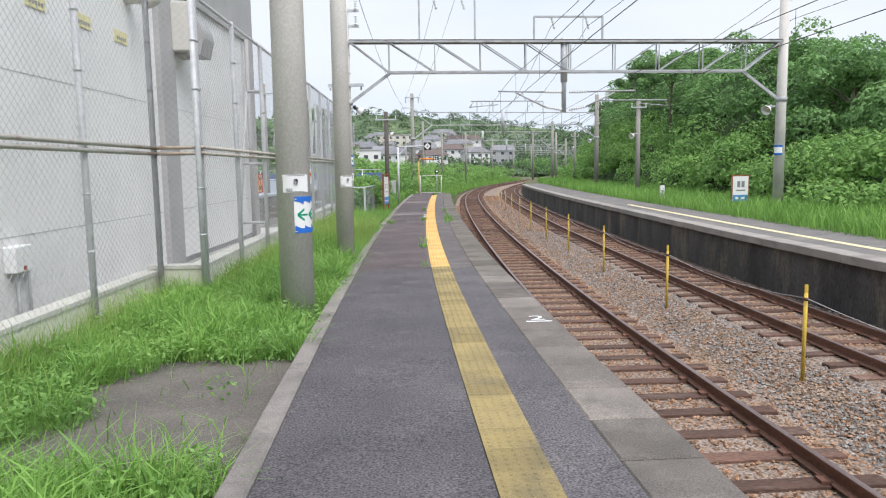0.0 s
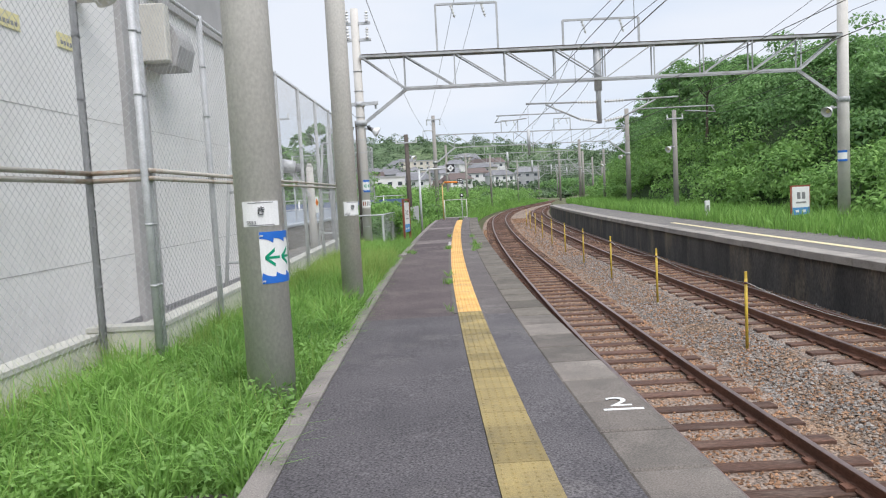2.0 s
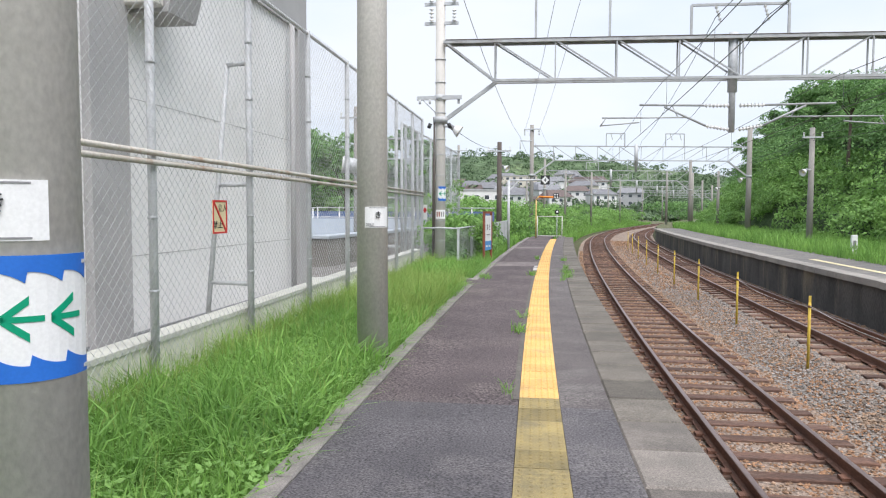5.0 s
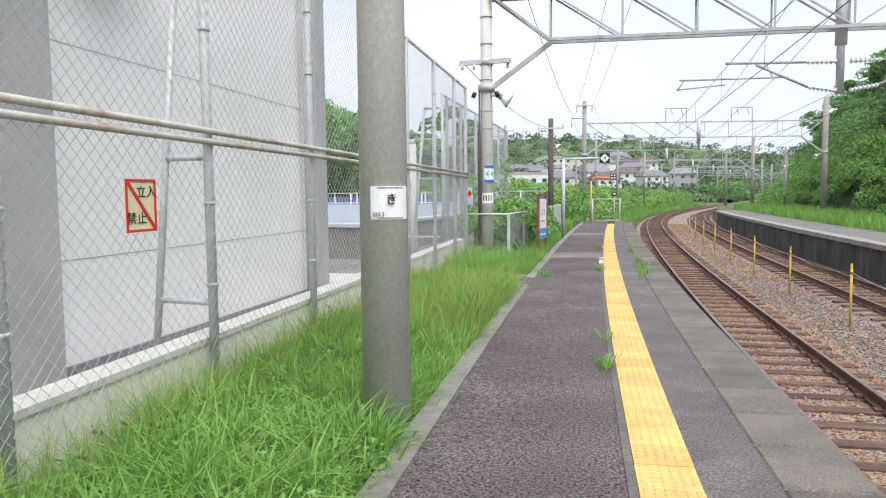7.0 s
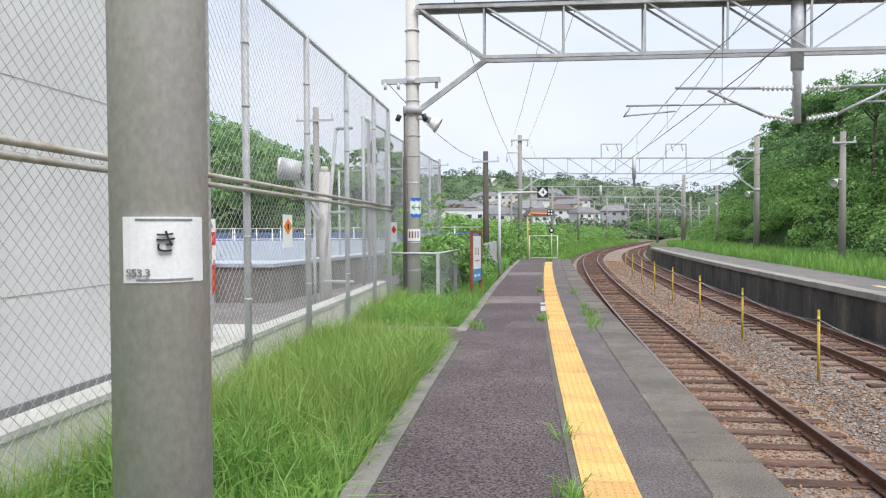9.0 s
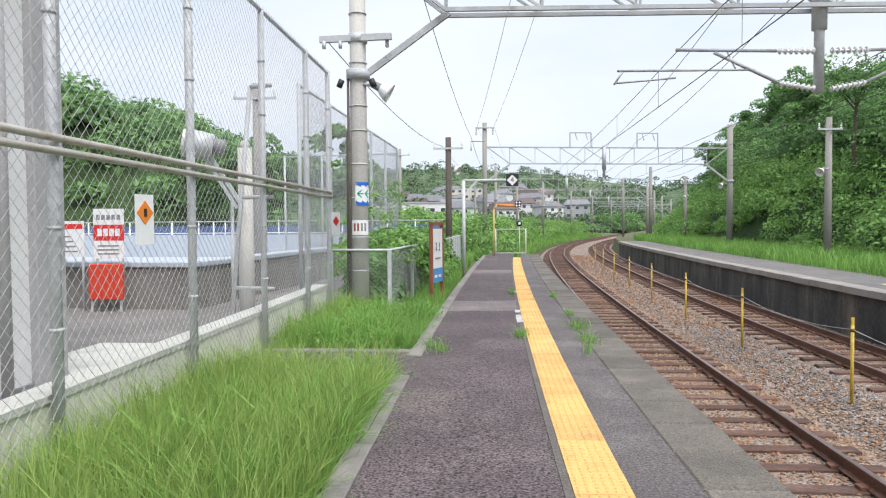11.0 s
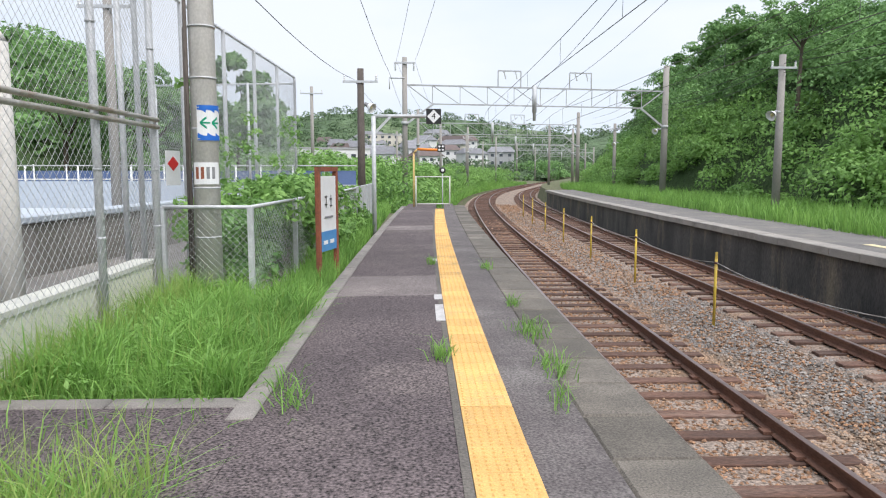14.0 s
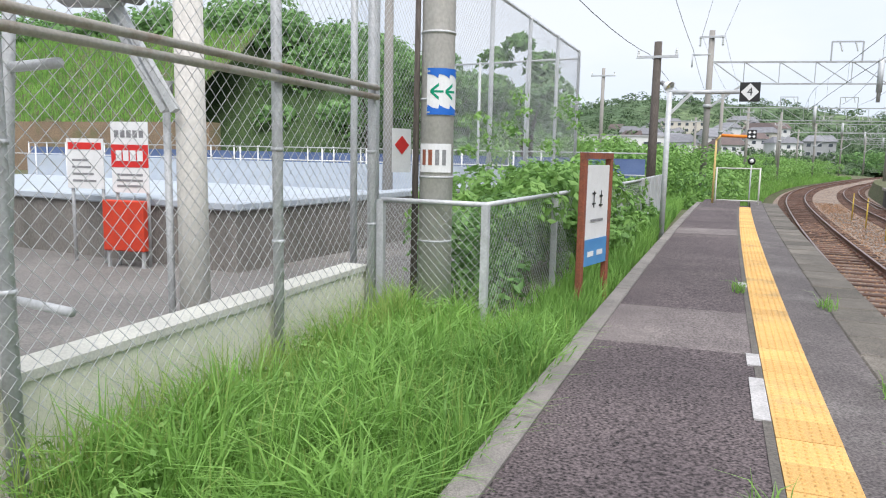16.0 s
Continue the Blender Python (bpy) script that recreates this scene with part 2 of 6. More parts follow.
M_REDBOX = mat("red_orange_paint", (0.62, 0.06, 0.025), (0.52, 0.05, 0.025), 0.5, fine_amt=0.08, bump=0.05)
M_ORANGE = mat("orange_paint", (0.80, 0.25, 0.03), (0.72, 0.21, 0.03), 0.5, fine_amt=0.06, bump=0)
M_OCHRE = mat("ochre_paint", (0.60, 0.42, 0.16), (0.52, 0.36, 0.14), 0.6, scale=6, fine=60, fine_amt=0.12, c3=(0.40, 0.28, 0.14), bump=0)
M_CREAM = mat("faded_cream", (0.72, 0.62, 0.38), (0.68, 0.58, 0.36), 0.6, fine_amt=0.06, bump=0)
M_YSIGN = mat("pale_yellow_sign", (0.74, 0.68, 0.36), (0.68, 0.62, 0.33), 0.6, fine_amt=0.06, bump=0)
M_BLACK = mat("black_paint", (0.02, 0.02, 0.022), (0.03, 0.03, 0.03), 0.5, fine_amt=0.1, bump=0)
M_GREYTXT = mat("grey_lettering", (0.20, 0.20, 0.21), (0.26, 0.26, 0.26), 0.6, bump=0)
M_RUSTFRAME = mat("rust_red_frame", (0.30, 0.095, 0.05), (0.22, 0.075, 0.045), 0.75, scale=8, fine=80, fine_amt=0.25, c3=(0.14, 0.06, 0.04))
M_BARK = mat("bark", (0.12, 0.095, 0.07), (0.08, 0.065, 0.05), 0.95, scale=5, fine=40, fine_amt=0.35, bump=0.6, stretch=(1, 1, 0.25))
M_WOODPOLE = mat("creosote_pole", (0.12, 0.10, 0.085), (0.085, 0.072, 0.062), 0.9, scale=4, fine=60, fine_amt=0.3, bump=0.4, stretch=(1, 1, 0.15))
M_WOODPALE = mat("weathered_timber", (0.40, 0.29, 0.17), (0.31, 0.23, 0.14), 0.85, scale=6, fine=60, fine_amt=0.25, bump=0.4, c3=(0.24, 0.18, 0.12), stretch=(1, 0.2, 1))
M_AC = mat("beige_metal", (0.62, 0.60, 0.54), (0.56, 0.54, 0.49), 0.5, fine_amt=0.05, bump=0.03)
M_GLASS = mat("dark_window", (0.05, 0.06, 0.07), (0.08, 0.09, 0.10), 0.12, bump=0, spec=0.7)
M_TARP = mat("blue_sheet", (0.10, 0.15, 0.30), (0.14, 0.20, 0.36), 0.7, scale=2, fine=30, fine_amt=0.15, bump=0.2)
M_EARTH = mat("brown_bank", (0.30, 0.215, 0.14), (0.22, 0.16, 0.11), 0.95, scale=0.8, fine=14, fine_amt=0.3, bump=0.6, c3=(0.12, 0.15, 0.06), dist=0.1)
M_ROOFS = [mat("grey_roof", (0.16, 0.16, 0.17), (0.22, 0.22, 0.23), 0.7, scale=1, fine=8, rnd=0.2), mat("brown_roof", (0.13, 0.095, 0.085), (0.10, 0.08, 0.075), 0.7, scale=1, fine=8, rnd=0.2), mat("red_roof", (0.33, 0.11, 0.07), (0.28, 0.10, 0.07), 0.7, scale=1, fine=8, rnd=0.2)]
M_HOUSES = [mat("house_white", (0.74, 0.73, 0.71), (0.66, 0.65, 0.63), 0.8, scale=0.5, fine=6, fine_amt=0.06, bump=0), mat("house_cream", (0.62, 0.57, 0.48), (0.56, 0.52, 0.44), 0.8, scale=0.5, fine=6, fine_amt=0.06, bump=0), mat("house_grey", (0.42, 0.42, 0.42), (0.36, 0.36, 0.36), 0.8, scale=0.5, fine=6, fine_amt=0.06, bump=0)]
M_GRASS = leaf_mat("grass_blades", (0.108, 0.24, 0.05), (0.33, 0.56, 0.135), 0.38)
M_GRASSDRY = leaf_mat("seed_heads", (0.19, 0.30, 0.06), (0.40, 0.52, 0.16), 0.35)
M_LEAF = leaf_mat("broad_leaves", (0.072, 0.158, 0.056), (0.29, 0.49, 0.17), 0.38)
M_VINE = leaf_mat("vine_leaves", (0.095, 0.21, 0.055), (0.35, 0.57, 0.16), 0.38)
# Near-black green: the shade inside the woods is put into this colour.
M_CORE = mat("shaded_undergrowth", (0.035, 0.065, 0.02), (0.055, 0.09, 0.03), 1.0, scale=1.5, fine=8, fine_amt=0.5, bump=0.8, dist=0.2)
# Far greens lifted, with less contrast: some distance haze put into their colour.
M_FARHILL = mat("hazed_far_woods", (0.065, 0.105, 0.052), (0.105, 0.155, 0.075), 1.0, scale=0.03, fine=0.3, fine_amt=0.5, bump=1.0, c3=(0.14, 0.19, 0.09), dist=3.0)
M_FARLEAF = leaf_mat("hazed_far_crowns", (0.055, 0.10, 0.05), (0.15, 0.22, 0.105), 0.2)


# ---- builders ----
def E(y):
    """Lateral place of the platform's edge: a wide right-hand bend."""
    far = min(max(y - 62.0, 0.0), 58.0)
    return 1.16 + (0.00125 if y < 19 else 0.0007) * (y - 19) ** 2 + 0.0012 * far ** 2 + 0.10 * max(y - 120.0, 0.0)


def EA(y):
    """The same for arrays."""
    far = np.clip(y - 62.0, 0.0, 58.0)
    return 1.16 + np.where(y < 19, 0.00125, 0.0007) * (y - 19) ** 2 + 0.0012 * far ** 2 + 0.10 * np.clip(y - 120.0, 0.0, None)


def FZ(y):
    """Height of the platform's surface, falling gently at first."""
    s = (9.4 - y)
    return 0.011 * 0.5 * (s + math.sqrt(s * s + 4.0)) - 0.0035


def from_arrays(name, verts, faces, material, parent=None, label="", smooth=False):
    me = bpy.data.meshes.new(name)
    me.from_pydata([tuple(v) for v in verts], [], [tuple(f) for f in faces])
    me.materials.append(material)
    if smooth:
        me.polygons.foreach_set("use_smooth", [True] * len(me.polygons))
    me.update()
    ob = new(name, me)
    if parent:
        ob.parent = parent
    if label:
        ob["label"] = label
    return ob


def part(name, bm, material, parent=None, label="", smooth=False):
    """Links a bmesh as one mesh object under a thing or a part."""
    me = bpy.data.meshes.new(name)
    if smooth:
        for f in bm.faces:
            f.smooth = True
    bm.to_mesh(me)
    bm.free()
    me.materials.append(material)
    ob = new(name, me)
    if parent:
        ob.parent = parent
    if label:
        ob["label"] = label
    return ob


def thing(name, label, category, group="", kind="", at=None):
    ob = tagged(new(name), label, category, group, kind)
    ob.empty_display_size = 0.1
    if at is not None:
        ob.matrix_basis = at if isinstance(at, Matrix) else Matrix.Translation(at)
    return ob


def box(bm, x0, x1, y0, y1, z0, z1, bevel=0.0, m=None):
    r = bmesh.ops.create_cube(bm, size=1.0)
    mm = Matrix.Translation(((x0 + x1) / 2, (y0 + y1) / 2, (z0 + z1) / 2)) @ Matrix.Diagonal((abs(x1 - x0), abs(y1 - y0), abs(z1 - z0), 1))
    bmesh.ops.transform(bm, matrix=(m @ mm) if m else mm, verts=r["verts"])
    if bevel:
        edges = list({e for v in r["verts"] for e in v.link_edges})
        bmesh.ops.bevel(bm, geom=edges, offset=bevel, segments=1, affect="EDGES")
    return bm


def boxed(name, dims, material, parent=None, label="", bevel=0.0, m=None):
    return part(name, box(bmesh.new(), *dims, bevel=bevel, m=m), material, parent, label)


def tube(bm, a, b, r0, r1=None, n=10):
    a, b = Vector(a), Vector(b)
    d = b - a
    q = d.to_track_quat("Z", "Y").to_matrix().to_4x4()
    bmesh.ops.create_cone(bm, cap_ends=True, segments=n, radius1=r0, radius2=r0 if r1 is None else r1, depth=d.length, matrix=Matrix.Translation((a + b) / 2) @ q)
    return bm


def rod(name, a, b, r, material, parent=None, label="", r1=None, n=10):
    return part(name, tube(bmesh.new(), a, b, r, r1, n), material, parent, label, smooth=n >= 8)


def bar(bm, a, b, w, h):
    """A straight member of rectangular section between two places."""
    a, b = Vector(a), Vector(b)
    d = b - a
    q = d.to_track_quat("Z", "Y").to_matrix().to_4x4()
    r = bmesh.ops.create_cube(bm, size=1.0)
    bmesh.ops.transform(bm, matrix=Matrix.Translation((a + b) / 2) @ q @ Matrix.Diagonal((w, h, d.length, 1)), verts=r["verts"])
    return bm


def sweep(name, profile, ys, material, parent=None, label="", slope=True, closed=True):
    """Carries a cross-section (offset from the platform's edge, height) along the bend."""
    verts, faces, k = [], [], len(profile)
    for y in ys:
        z0 = FZ(y) if slope else 0.0
        verts += [(E(y) + dx, y, dz + z0) for dx, dz in profile]
    for i in range(len(ys) - 1):
        for j in range(k if closed else k - 1):
            a, b = i * k + j, i * k + (j + 1) % k
            faces.append((a, b, b + k, a + k))
    if closed:
        faces += [tuple(range(k))[::-1], tuple(range((len(ys) - 1) * k, len(ys) * k))]
    ob = from_arrays(name, verts, faces, material, parent, label)
    bm = bmesh.new()
    bm.from_mesh(ob.data)
    bmesh.ops.recalc_face_normals(bm, faces=bm.faces)
    bm.to_mesh(ob.data)
    bm.free()
    return ob


def steps(a, b, d):
    return [a + (b - a) * i / max(1, round((b - a) / d)) for i in range(max(1, round((b - a) / d)) + 1)]


def wire(name, pts, r, material, label="", category="cable", parent=None):
    """A thin line through places, as a tube of three sides."""
    bm = bmesh.new()
    rings = []
    for i, p in enumerate(pts):
        d = (Vector(pts[min(i + 1, len(pts) - 1)]) - Vector(pts[max(i - 1, 0)])).normalized()
        u = d.cross(Vector((0, 0, 1)) if abs(d.z) < 0.95 else Vector((1, 0, 0))).normalized()
        v = u.cross(d)
        rings.append([bm.verts.new(Vector(p) + r * (math.cos(t) * u + math.sin(t) * v)) for t in (0.5, 2.6, 4.7)])
    for a, b in zip(rings, rings[1:]):
        for j in range(3):
            bm.faces.new((a[j], a[(j + 1) % 3], b[(j + 1) % 3], b[j]))
    ob = part(name, bm, material, parent)
    if label and not parent:
        tagged(ob, label, category)
    elif label:
        ob["label"] = label
    return ob


def sag(a, b, drop, n=10):
    return [tuple(Vector(a).lerp(Vector(b), i / n) - Vector((0, 0, drop * 4 * (i / n) * (1 - i / n)))) for i in range(n + 1)]


def lettering(name, text, size, m, material, parent, depth=0.002):
    """Raised characters in the built-in font, as a mesh, in the x-z plane of m."""
    cu = bpy.data.curves.new(name, "FONT")
    cu.body, cu.size, cu.extrude, cu.align_x, cu.align_y = text, size, depth, "CENTER", "CENTER"
    tmp = new(name, cu)
    bpy.context.view_layer.update()
    me = bpy.data.meshes.new_from_object(tmp.evaluated_get(bpy.context.evaluated_depsgraph_get()))
    bpy.data.objects.remove(tmp)
    me.materials.clear()
    me.materials.append(material)
    ob = new(name, me)
    ob.parent = parent
    ob.matrix_basis = m @ pose(0, 0, 0, 90)
    return ob


def chainlink(w, h, mesh=0.095, r=0.0021):
    """Diamond netting w by h in the local x-z plane: two sets of slanted wires that pass over each other."""
    verts, faces = [], []
    k = 0.70710678
    for side in (1, -1):
        for i in range(-int(h / mesh) - 1, int((w + h) / mesh) + 2):
            c = i * mesh
            z0, z1 = (max(0.0, -c), min(h, w - c)) if side > 0 else (max(0.0, c - w), min(h, c))
            if z1 - z0 < mesh * 0.5:
                continue
            base = len(verts)
            for z in (z0, z1):
                x = c + side * z
                for u, v in ((1.0, 0.0), (-0.5, 0.866), (-0.5, -0.866)):
                    verts.append((x + k * u * r, v * r + side * r, z - side * k * u * r))
            faces += [(base + j, base + (j + 1) % 3, base + 3 + (j + 1) % 3, base + 3 + j) for j in range(3)]
    return verts, faces


def blades(name, region, count, height, material, label, category="grass", lean=0.35, width=0.006, seed=3, z=None, parent=None):
    """Tufts of bent blades; region(rng, n) gives ground places, height a (low, high) pair."""
    rng = np.random.default_rng(seed)
    p = region(rng, count)
    n = len(p)
    h = rng.uniform(height[0], height[1], n) * (0.75 + 0.5 * rng.random(n))
    a, le = rng.uniform(0, 6.283, n), rng.uniform(0.05, lean, n) * h * 1.4
    dx, dy = np.cos(a), np.sin(a)
    b = rng.uniform(0, 6.283, n)
    wx, wy = np.cos(b) * width, np.sin(b) * width
    wv = rng.uniform(0.6, 1.5, n)
    wx, wy = wx * wv, wy * wv
    v = np.zeros((n, 5, 3))
    v[:, 0] = p - np.stack([wx, wy, wx * 0], 1)
    v[:, 1] = p + np.stack([wx, wy, wx * 0], 1)
    mid = p + np.stack([dx * le * 0.35, dy * le * 0.35, h * 0.6], 1)
    v[:, 2] = mid + np.stack([wx, wy, wx * 0], 1) * 0.8
    v[:, 3] = mid - np.stack([wx, wy, wx * 0], 1) * 0.8
    v[:, 4] = p + np.stack([dx * le, dy * le, h * (1 - 0.25 * le / h)], 1)
    idx = np.arange(n)[:, None] * 5
    quads = idx + np.array([[0, 1, 2, 3]])
    tris = idx + np.array([[3, 2, 4]])
    me = bpy.data.meshes.new(name)
    me.from_pydata(v.reshape(-1, 3).tolist(), [], quads.tolist() + tris.tolist())
    me.materials.append(material)
    ob = new(name, me)
    if parent:
        ob.parent = parent
        return ob
    return tagged(ob, label, category, kind="stuff")


def leaves_on(centres, radii, per, size, rng, squash=0.8, shell=0.55):
    """Leaf quads, bent along the middle, over lumpy clumps. Returns vertices and faces."""
    C = np.repeat(np.asarray(centres, float), per, 0)
    R = np.repeat(np.asarray(radii, float), per)
    n = len(C)
    d = rng.normal(size=(n, 3))
    d /= np.linalg.norm(d, axis=1)[:, None]
    d[:, 2] = np.where(d[:, 2] < -0.35, -d[:, 2], d[:, 2])
    rad = R * (shell + (1.08 - shell) * rng.random(n) ** 0.5)
    P = C + d * rad[:, None] * np.array([1, 1, squash])
    nrm = d + rng.normal(size=(n, 3)) * 0.55 + np.array([0, 0, 0.35])
    nrm /= np.linalg.norm(nrm, axis=1)[:, None]
    u = np.cross(nrm, rng.normal(size=(n, 3)))
    u /= np.linalg.norm(u, axis=1)[:, None]
    w = np.cross(nrm, u)
    s = rng.uniform(size[0], size[1], n)[:, None]
    v = np.stack([P - u * s, P + w * s * 0.5 - nrm * s * 0.12, P + u * s, P - w * s * 0.5 - nrm * s * 0.12], 1)
    return v.reshape(-1, 3), np.arange(n * 4).reshape(-1, 4)


def foliage(name, centres, radii, per, size, material, label="", category="bush", seed=1, parent=None, squash=0.8, kind="", shell=0.55):
    v, f = leaves_on(centres, radii, per, size, np.random.default_rng(seed), squash, shell)
    ob = from_arrays(name, v.tolist(), f.tolist(), material, parent)
    if not parent:
        tagged(ob, label, category, kind=kind)
    return ob


# ---- ground, tracks, platforms ----
def ground_z(x, y):
    e = E(min(y, 180)) - x
    if y > 44 and e > 0.3:
        z = -1.25 + min(1.1, max(0.0, e - 1.5) * 0.22)
    elif e < -16.0:
        z = -0.27 + min(4.0, (-e - 16.0) * 0.5)
    elif e < -6.9:
        z = -0.27
    elif e < 0.3:
        z = -1.95
    elif x > -3.4:
        z = -0.17
    else:
        z = -0.36
    return z


xs = [-700, -300, -120, -60, -30, -15, -9, -6, -3.4, -2.4, -1.3, 0.5, 1.0, 2, 4, 6, 7.6, 8.2, 10, 14, 17, 22, 30, 45, 80, 160, 400, 800]
ysg = [-300, -100, -40, -15, -5, 0, 5, 10, 15, 20, 25, 30, 35, 40, 46, 52, 60, 70, 85, 100, 130, 180, 300, 500, 900]
gv = [((x + (E(min(y, 180)) - 1.2 if x > 0.4 else 0)), y, ground_z(x + (E(min(y, 180)) - 1.2 if x > 0.4 else 0), y)) for y in ysg for x in xs]
gf = [(j * len(xs) + i, j * len(xs) + i + 1, (j + 1) * len(xs) + i + 1, (j + 1) * len(xs) + i) for j in range(len(ysg) - 1) for i in range(len(xs) - 1)]
tagged(from_arrays("ground", gv, gf, M_SOIL), "bare brown and green soil under grass and weeds", "ground", kind="structure")

YS = steps(-6, 44, 1.0)
YL = steps(-6, 46, 2.0) + steps(48, 190, 3.0)
TRACK = -1.1
tagged(sweep("ballast", [(0.25, -1.9), (0.25, TRACK - 0.22), (0.7, TRACK - 0.185), (2.5, TRACK - 0.185), (3.2, TRACK - 0.24), (4.0, TRACK - 0.24), (4.5, TRACK - 0.185), (6.4, TRACK - 0.185), (6.7, TRACK - 0.2), (6.7, -1.9)], YL, M_BED), "rust-stained crushed stone track bed", "ballast", kind="structure")

# near platform: body, paving and kerb
tagged(sweep("platform", [(-0.08, -1.9), (-0.08, -0.2), (-2.36, -0.2), (-2.36, -1.9)], YS, M_DARKWALL), "concrete platform body with a dark stained face", "platform", kind="structure")
WALK = [(-1.122, -0.21), (-1.122, 0.0), (-2.268, -0.012), (-2.268, -0.21)]
tagged(sweep("asphalt_pavement", WALK, steps(-6, 9.15, 1.0), M_ASPHALT), "dark smooth asphalt walkway with scuffed patches", "pavement", kind="structure")
for y0, y1, m, lab in ((9.15, 22.35, M_ASPHALT_B, "coarse brownish asphalt walkway"), (22.35, 23.8, M_ASPHALT_C, "paler worn stretch of asphalt walkway"), (23.8, 31.0, M_ASPHALT_B, "coarse brownish asphalt walkway"), (31.0, 32.2, M_ASPHALT_C, "paler worn stretch of asphalt walkway"), (32.2, 44.0, M_ASPHALT_B, "coarse brownish asphalt walkway")):
    tagged(sweep("asphalt_pavement", WALK, steps(y0, y1, 0.7), m), lab, "pavement", kind="structure")
STRIP = [(-0.452, -0.21), (-0.452, -0.004), (-0.818, 0.0), (-0.818, -0.21)]
tagged(sweep("asphalt_strip", STRIP, steps(-6, 9.15, 1.0), M_ASPHALT2), "grey asphalt strip beside coping slabs", "pavement", kind="structure")
tagged(sweep("asphalt_strip", STRIP, steps(9.15, 44, 1.0), M_ASPHALT2_B), "scuffed brownish asphalt strip beside coping slabs", "pavement", kind="structure")


def slab_mesh(name, w, l, h, bev, material):
    bm = box(bmesh.new(), -w / 2, w / 2, -l / 2, l / 2, -h, 0)
    top = [e for e in bm.edges if all(v.co.z > -0.001 for v in e.verts)]
    bmesh.ops.bevel(bm, geom=top, offset=bev, segments=1, affect="EDGES")
    me = bpy.data.meshes.new(name)
    bm.to_mesh(me)
    bm.free()
    me.materials.append(material)
    return me


def laid(name, me, parent, off, y, dz=0.0, turn=0.0):
    ob = new(name, me)
    ob.parent = parent
    s = (E(y + 0.1) - E(y - 0.1)) / 0.2
    ob.matrix_basis = Matrix.Translation((E(y) + off, y, FZ(y) + dz)) @ pose(0, 0, 0, math.degrees((FZ(y + 0.1) - FZ(y - 0.1)) / 0.2), 0, -math.degrees(s) + turn)
    return ob


rng = random.Random(5)
coping = thing("coping", "row of worn concrete platform edge slabs", "coping", kind="structure")
me_slab = slab_mesh("slab", 0.444, 0.584, 0.12, 0.012, M_SLAB)
me_slab_b = slab_mesh("slab", 0.444, 0.584, 0.12, 0.014, M_SLAB_B)
for i in range(78):
    y = -4.0 + 0.6 * i
    laid("slab", me_slab if y < 8.9 else me_slab_b, coping, -0.225, y, rng.uniform(-0.004, 0.003), rng.uniform(-0.15, 0.15))
kerb = thing("kerb", "weathered concrete kerb along the platform's back", "kerb", kind="structure")
me_kerb = slab_mesh("kerb_stone", 0.15, 0.994, 0.25, 0.012, M_KERB)
for i in range(46):
    y = -4.0 + i
    if 17.6 < y < 18.4:
        continue
    laid("kerb_stone", me_kerb, kerb, -2.345, y, 0.012 + rng.uniform(-0.006, 0.006), rng.uniform(-0.2, 0.2))


def tile_mesh(name, material, rows, r, h):
    bm = slab = box(bmesh.new(), -0.1485, 0.1485, -0.1485, 0.1485, -0.05, 0.0)
    for i in range(rows):
        for j in range(rows):
            x, y = (i + 0.5 - rows / 2) * 0.29 / rows, (j + 0.5 - rows / 2) * 0.29 / rows
            bmesh.ops.create_cone(bm, cap_ends=True, segments=6, radius1=r, radius2=r * 0.6, depth=h, matrix=Matrix.Translation((x, y, h / 2)))
    me = bpy.data.meshes.new(name)
    bm.to_mesh(me)
    bm.free()
    me.materials.append(material)
    return me


tactile = thing("tactile_paving", "yellow studded guidance tiles, the older ones worn olive", "tactile paving", kind="structure")
me_old, me_new = tile_mesh("tile", M_TILE_OLD, 5, 0.013, 0.006), tile_mesh("tile", M_TILE_NEW, 6, 0.0135, 0.007)
for i in range(147):
    y = -4.3 + 0.3 * i
    laid("tile", me_old if y < 9.3 else me_new, tactile, -0.97, y, 0.008 + rng.uniform(-0.002, 0.002), rng.uniform(-0.2, 0.2))

tagged(sweep("mortar_strip", [(-1.122, -0.02), (-1.122, 0.006), (-1.168, 0.006), (-1.168, -0.02)], steps(9.3, 39.5, 1.0), M_PAD), "grey mortar strip along newer yellow tiles", "joint", kind="structure")
for y0, y1 in ((20.98, 21.75), (22.05, 22.35), (25.2, 25.5)):
    tagged(sweep("repair_patch", [(-1.124, -0.01), (-1.124, 0.010), (-1.21, 0.010), (-1.20, -0.01)], steps(y0, y1, 0.2), M_REPAIR), "pale mortar repair beside the yellow tiles", "patch", kind="structure")

# painted platform mark
mark = thing("painted_mark", "white painted number with an underline on coping slab", "marking", at=Matrix.Translation((E(5.2) - 0.19, 5.22, FZ(5.2) + 0.004)) @ pose(0, 0, 0, -90, 0, 0))
lettering("numeral", "2", 0.34, pose(0, 0, 0.0), M_WHITE, mark, 0.001).matrix_basis = pose(0, 0, 0.03, 90, 0, 0) @ Matrix.Diagonal((1.0, 0.8, 1, 1))
boxed("underline", (-0.13, 0.13, -0.001, 0.001, -0.14, -0.105), M_WHITE, mark)

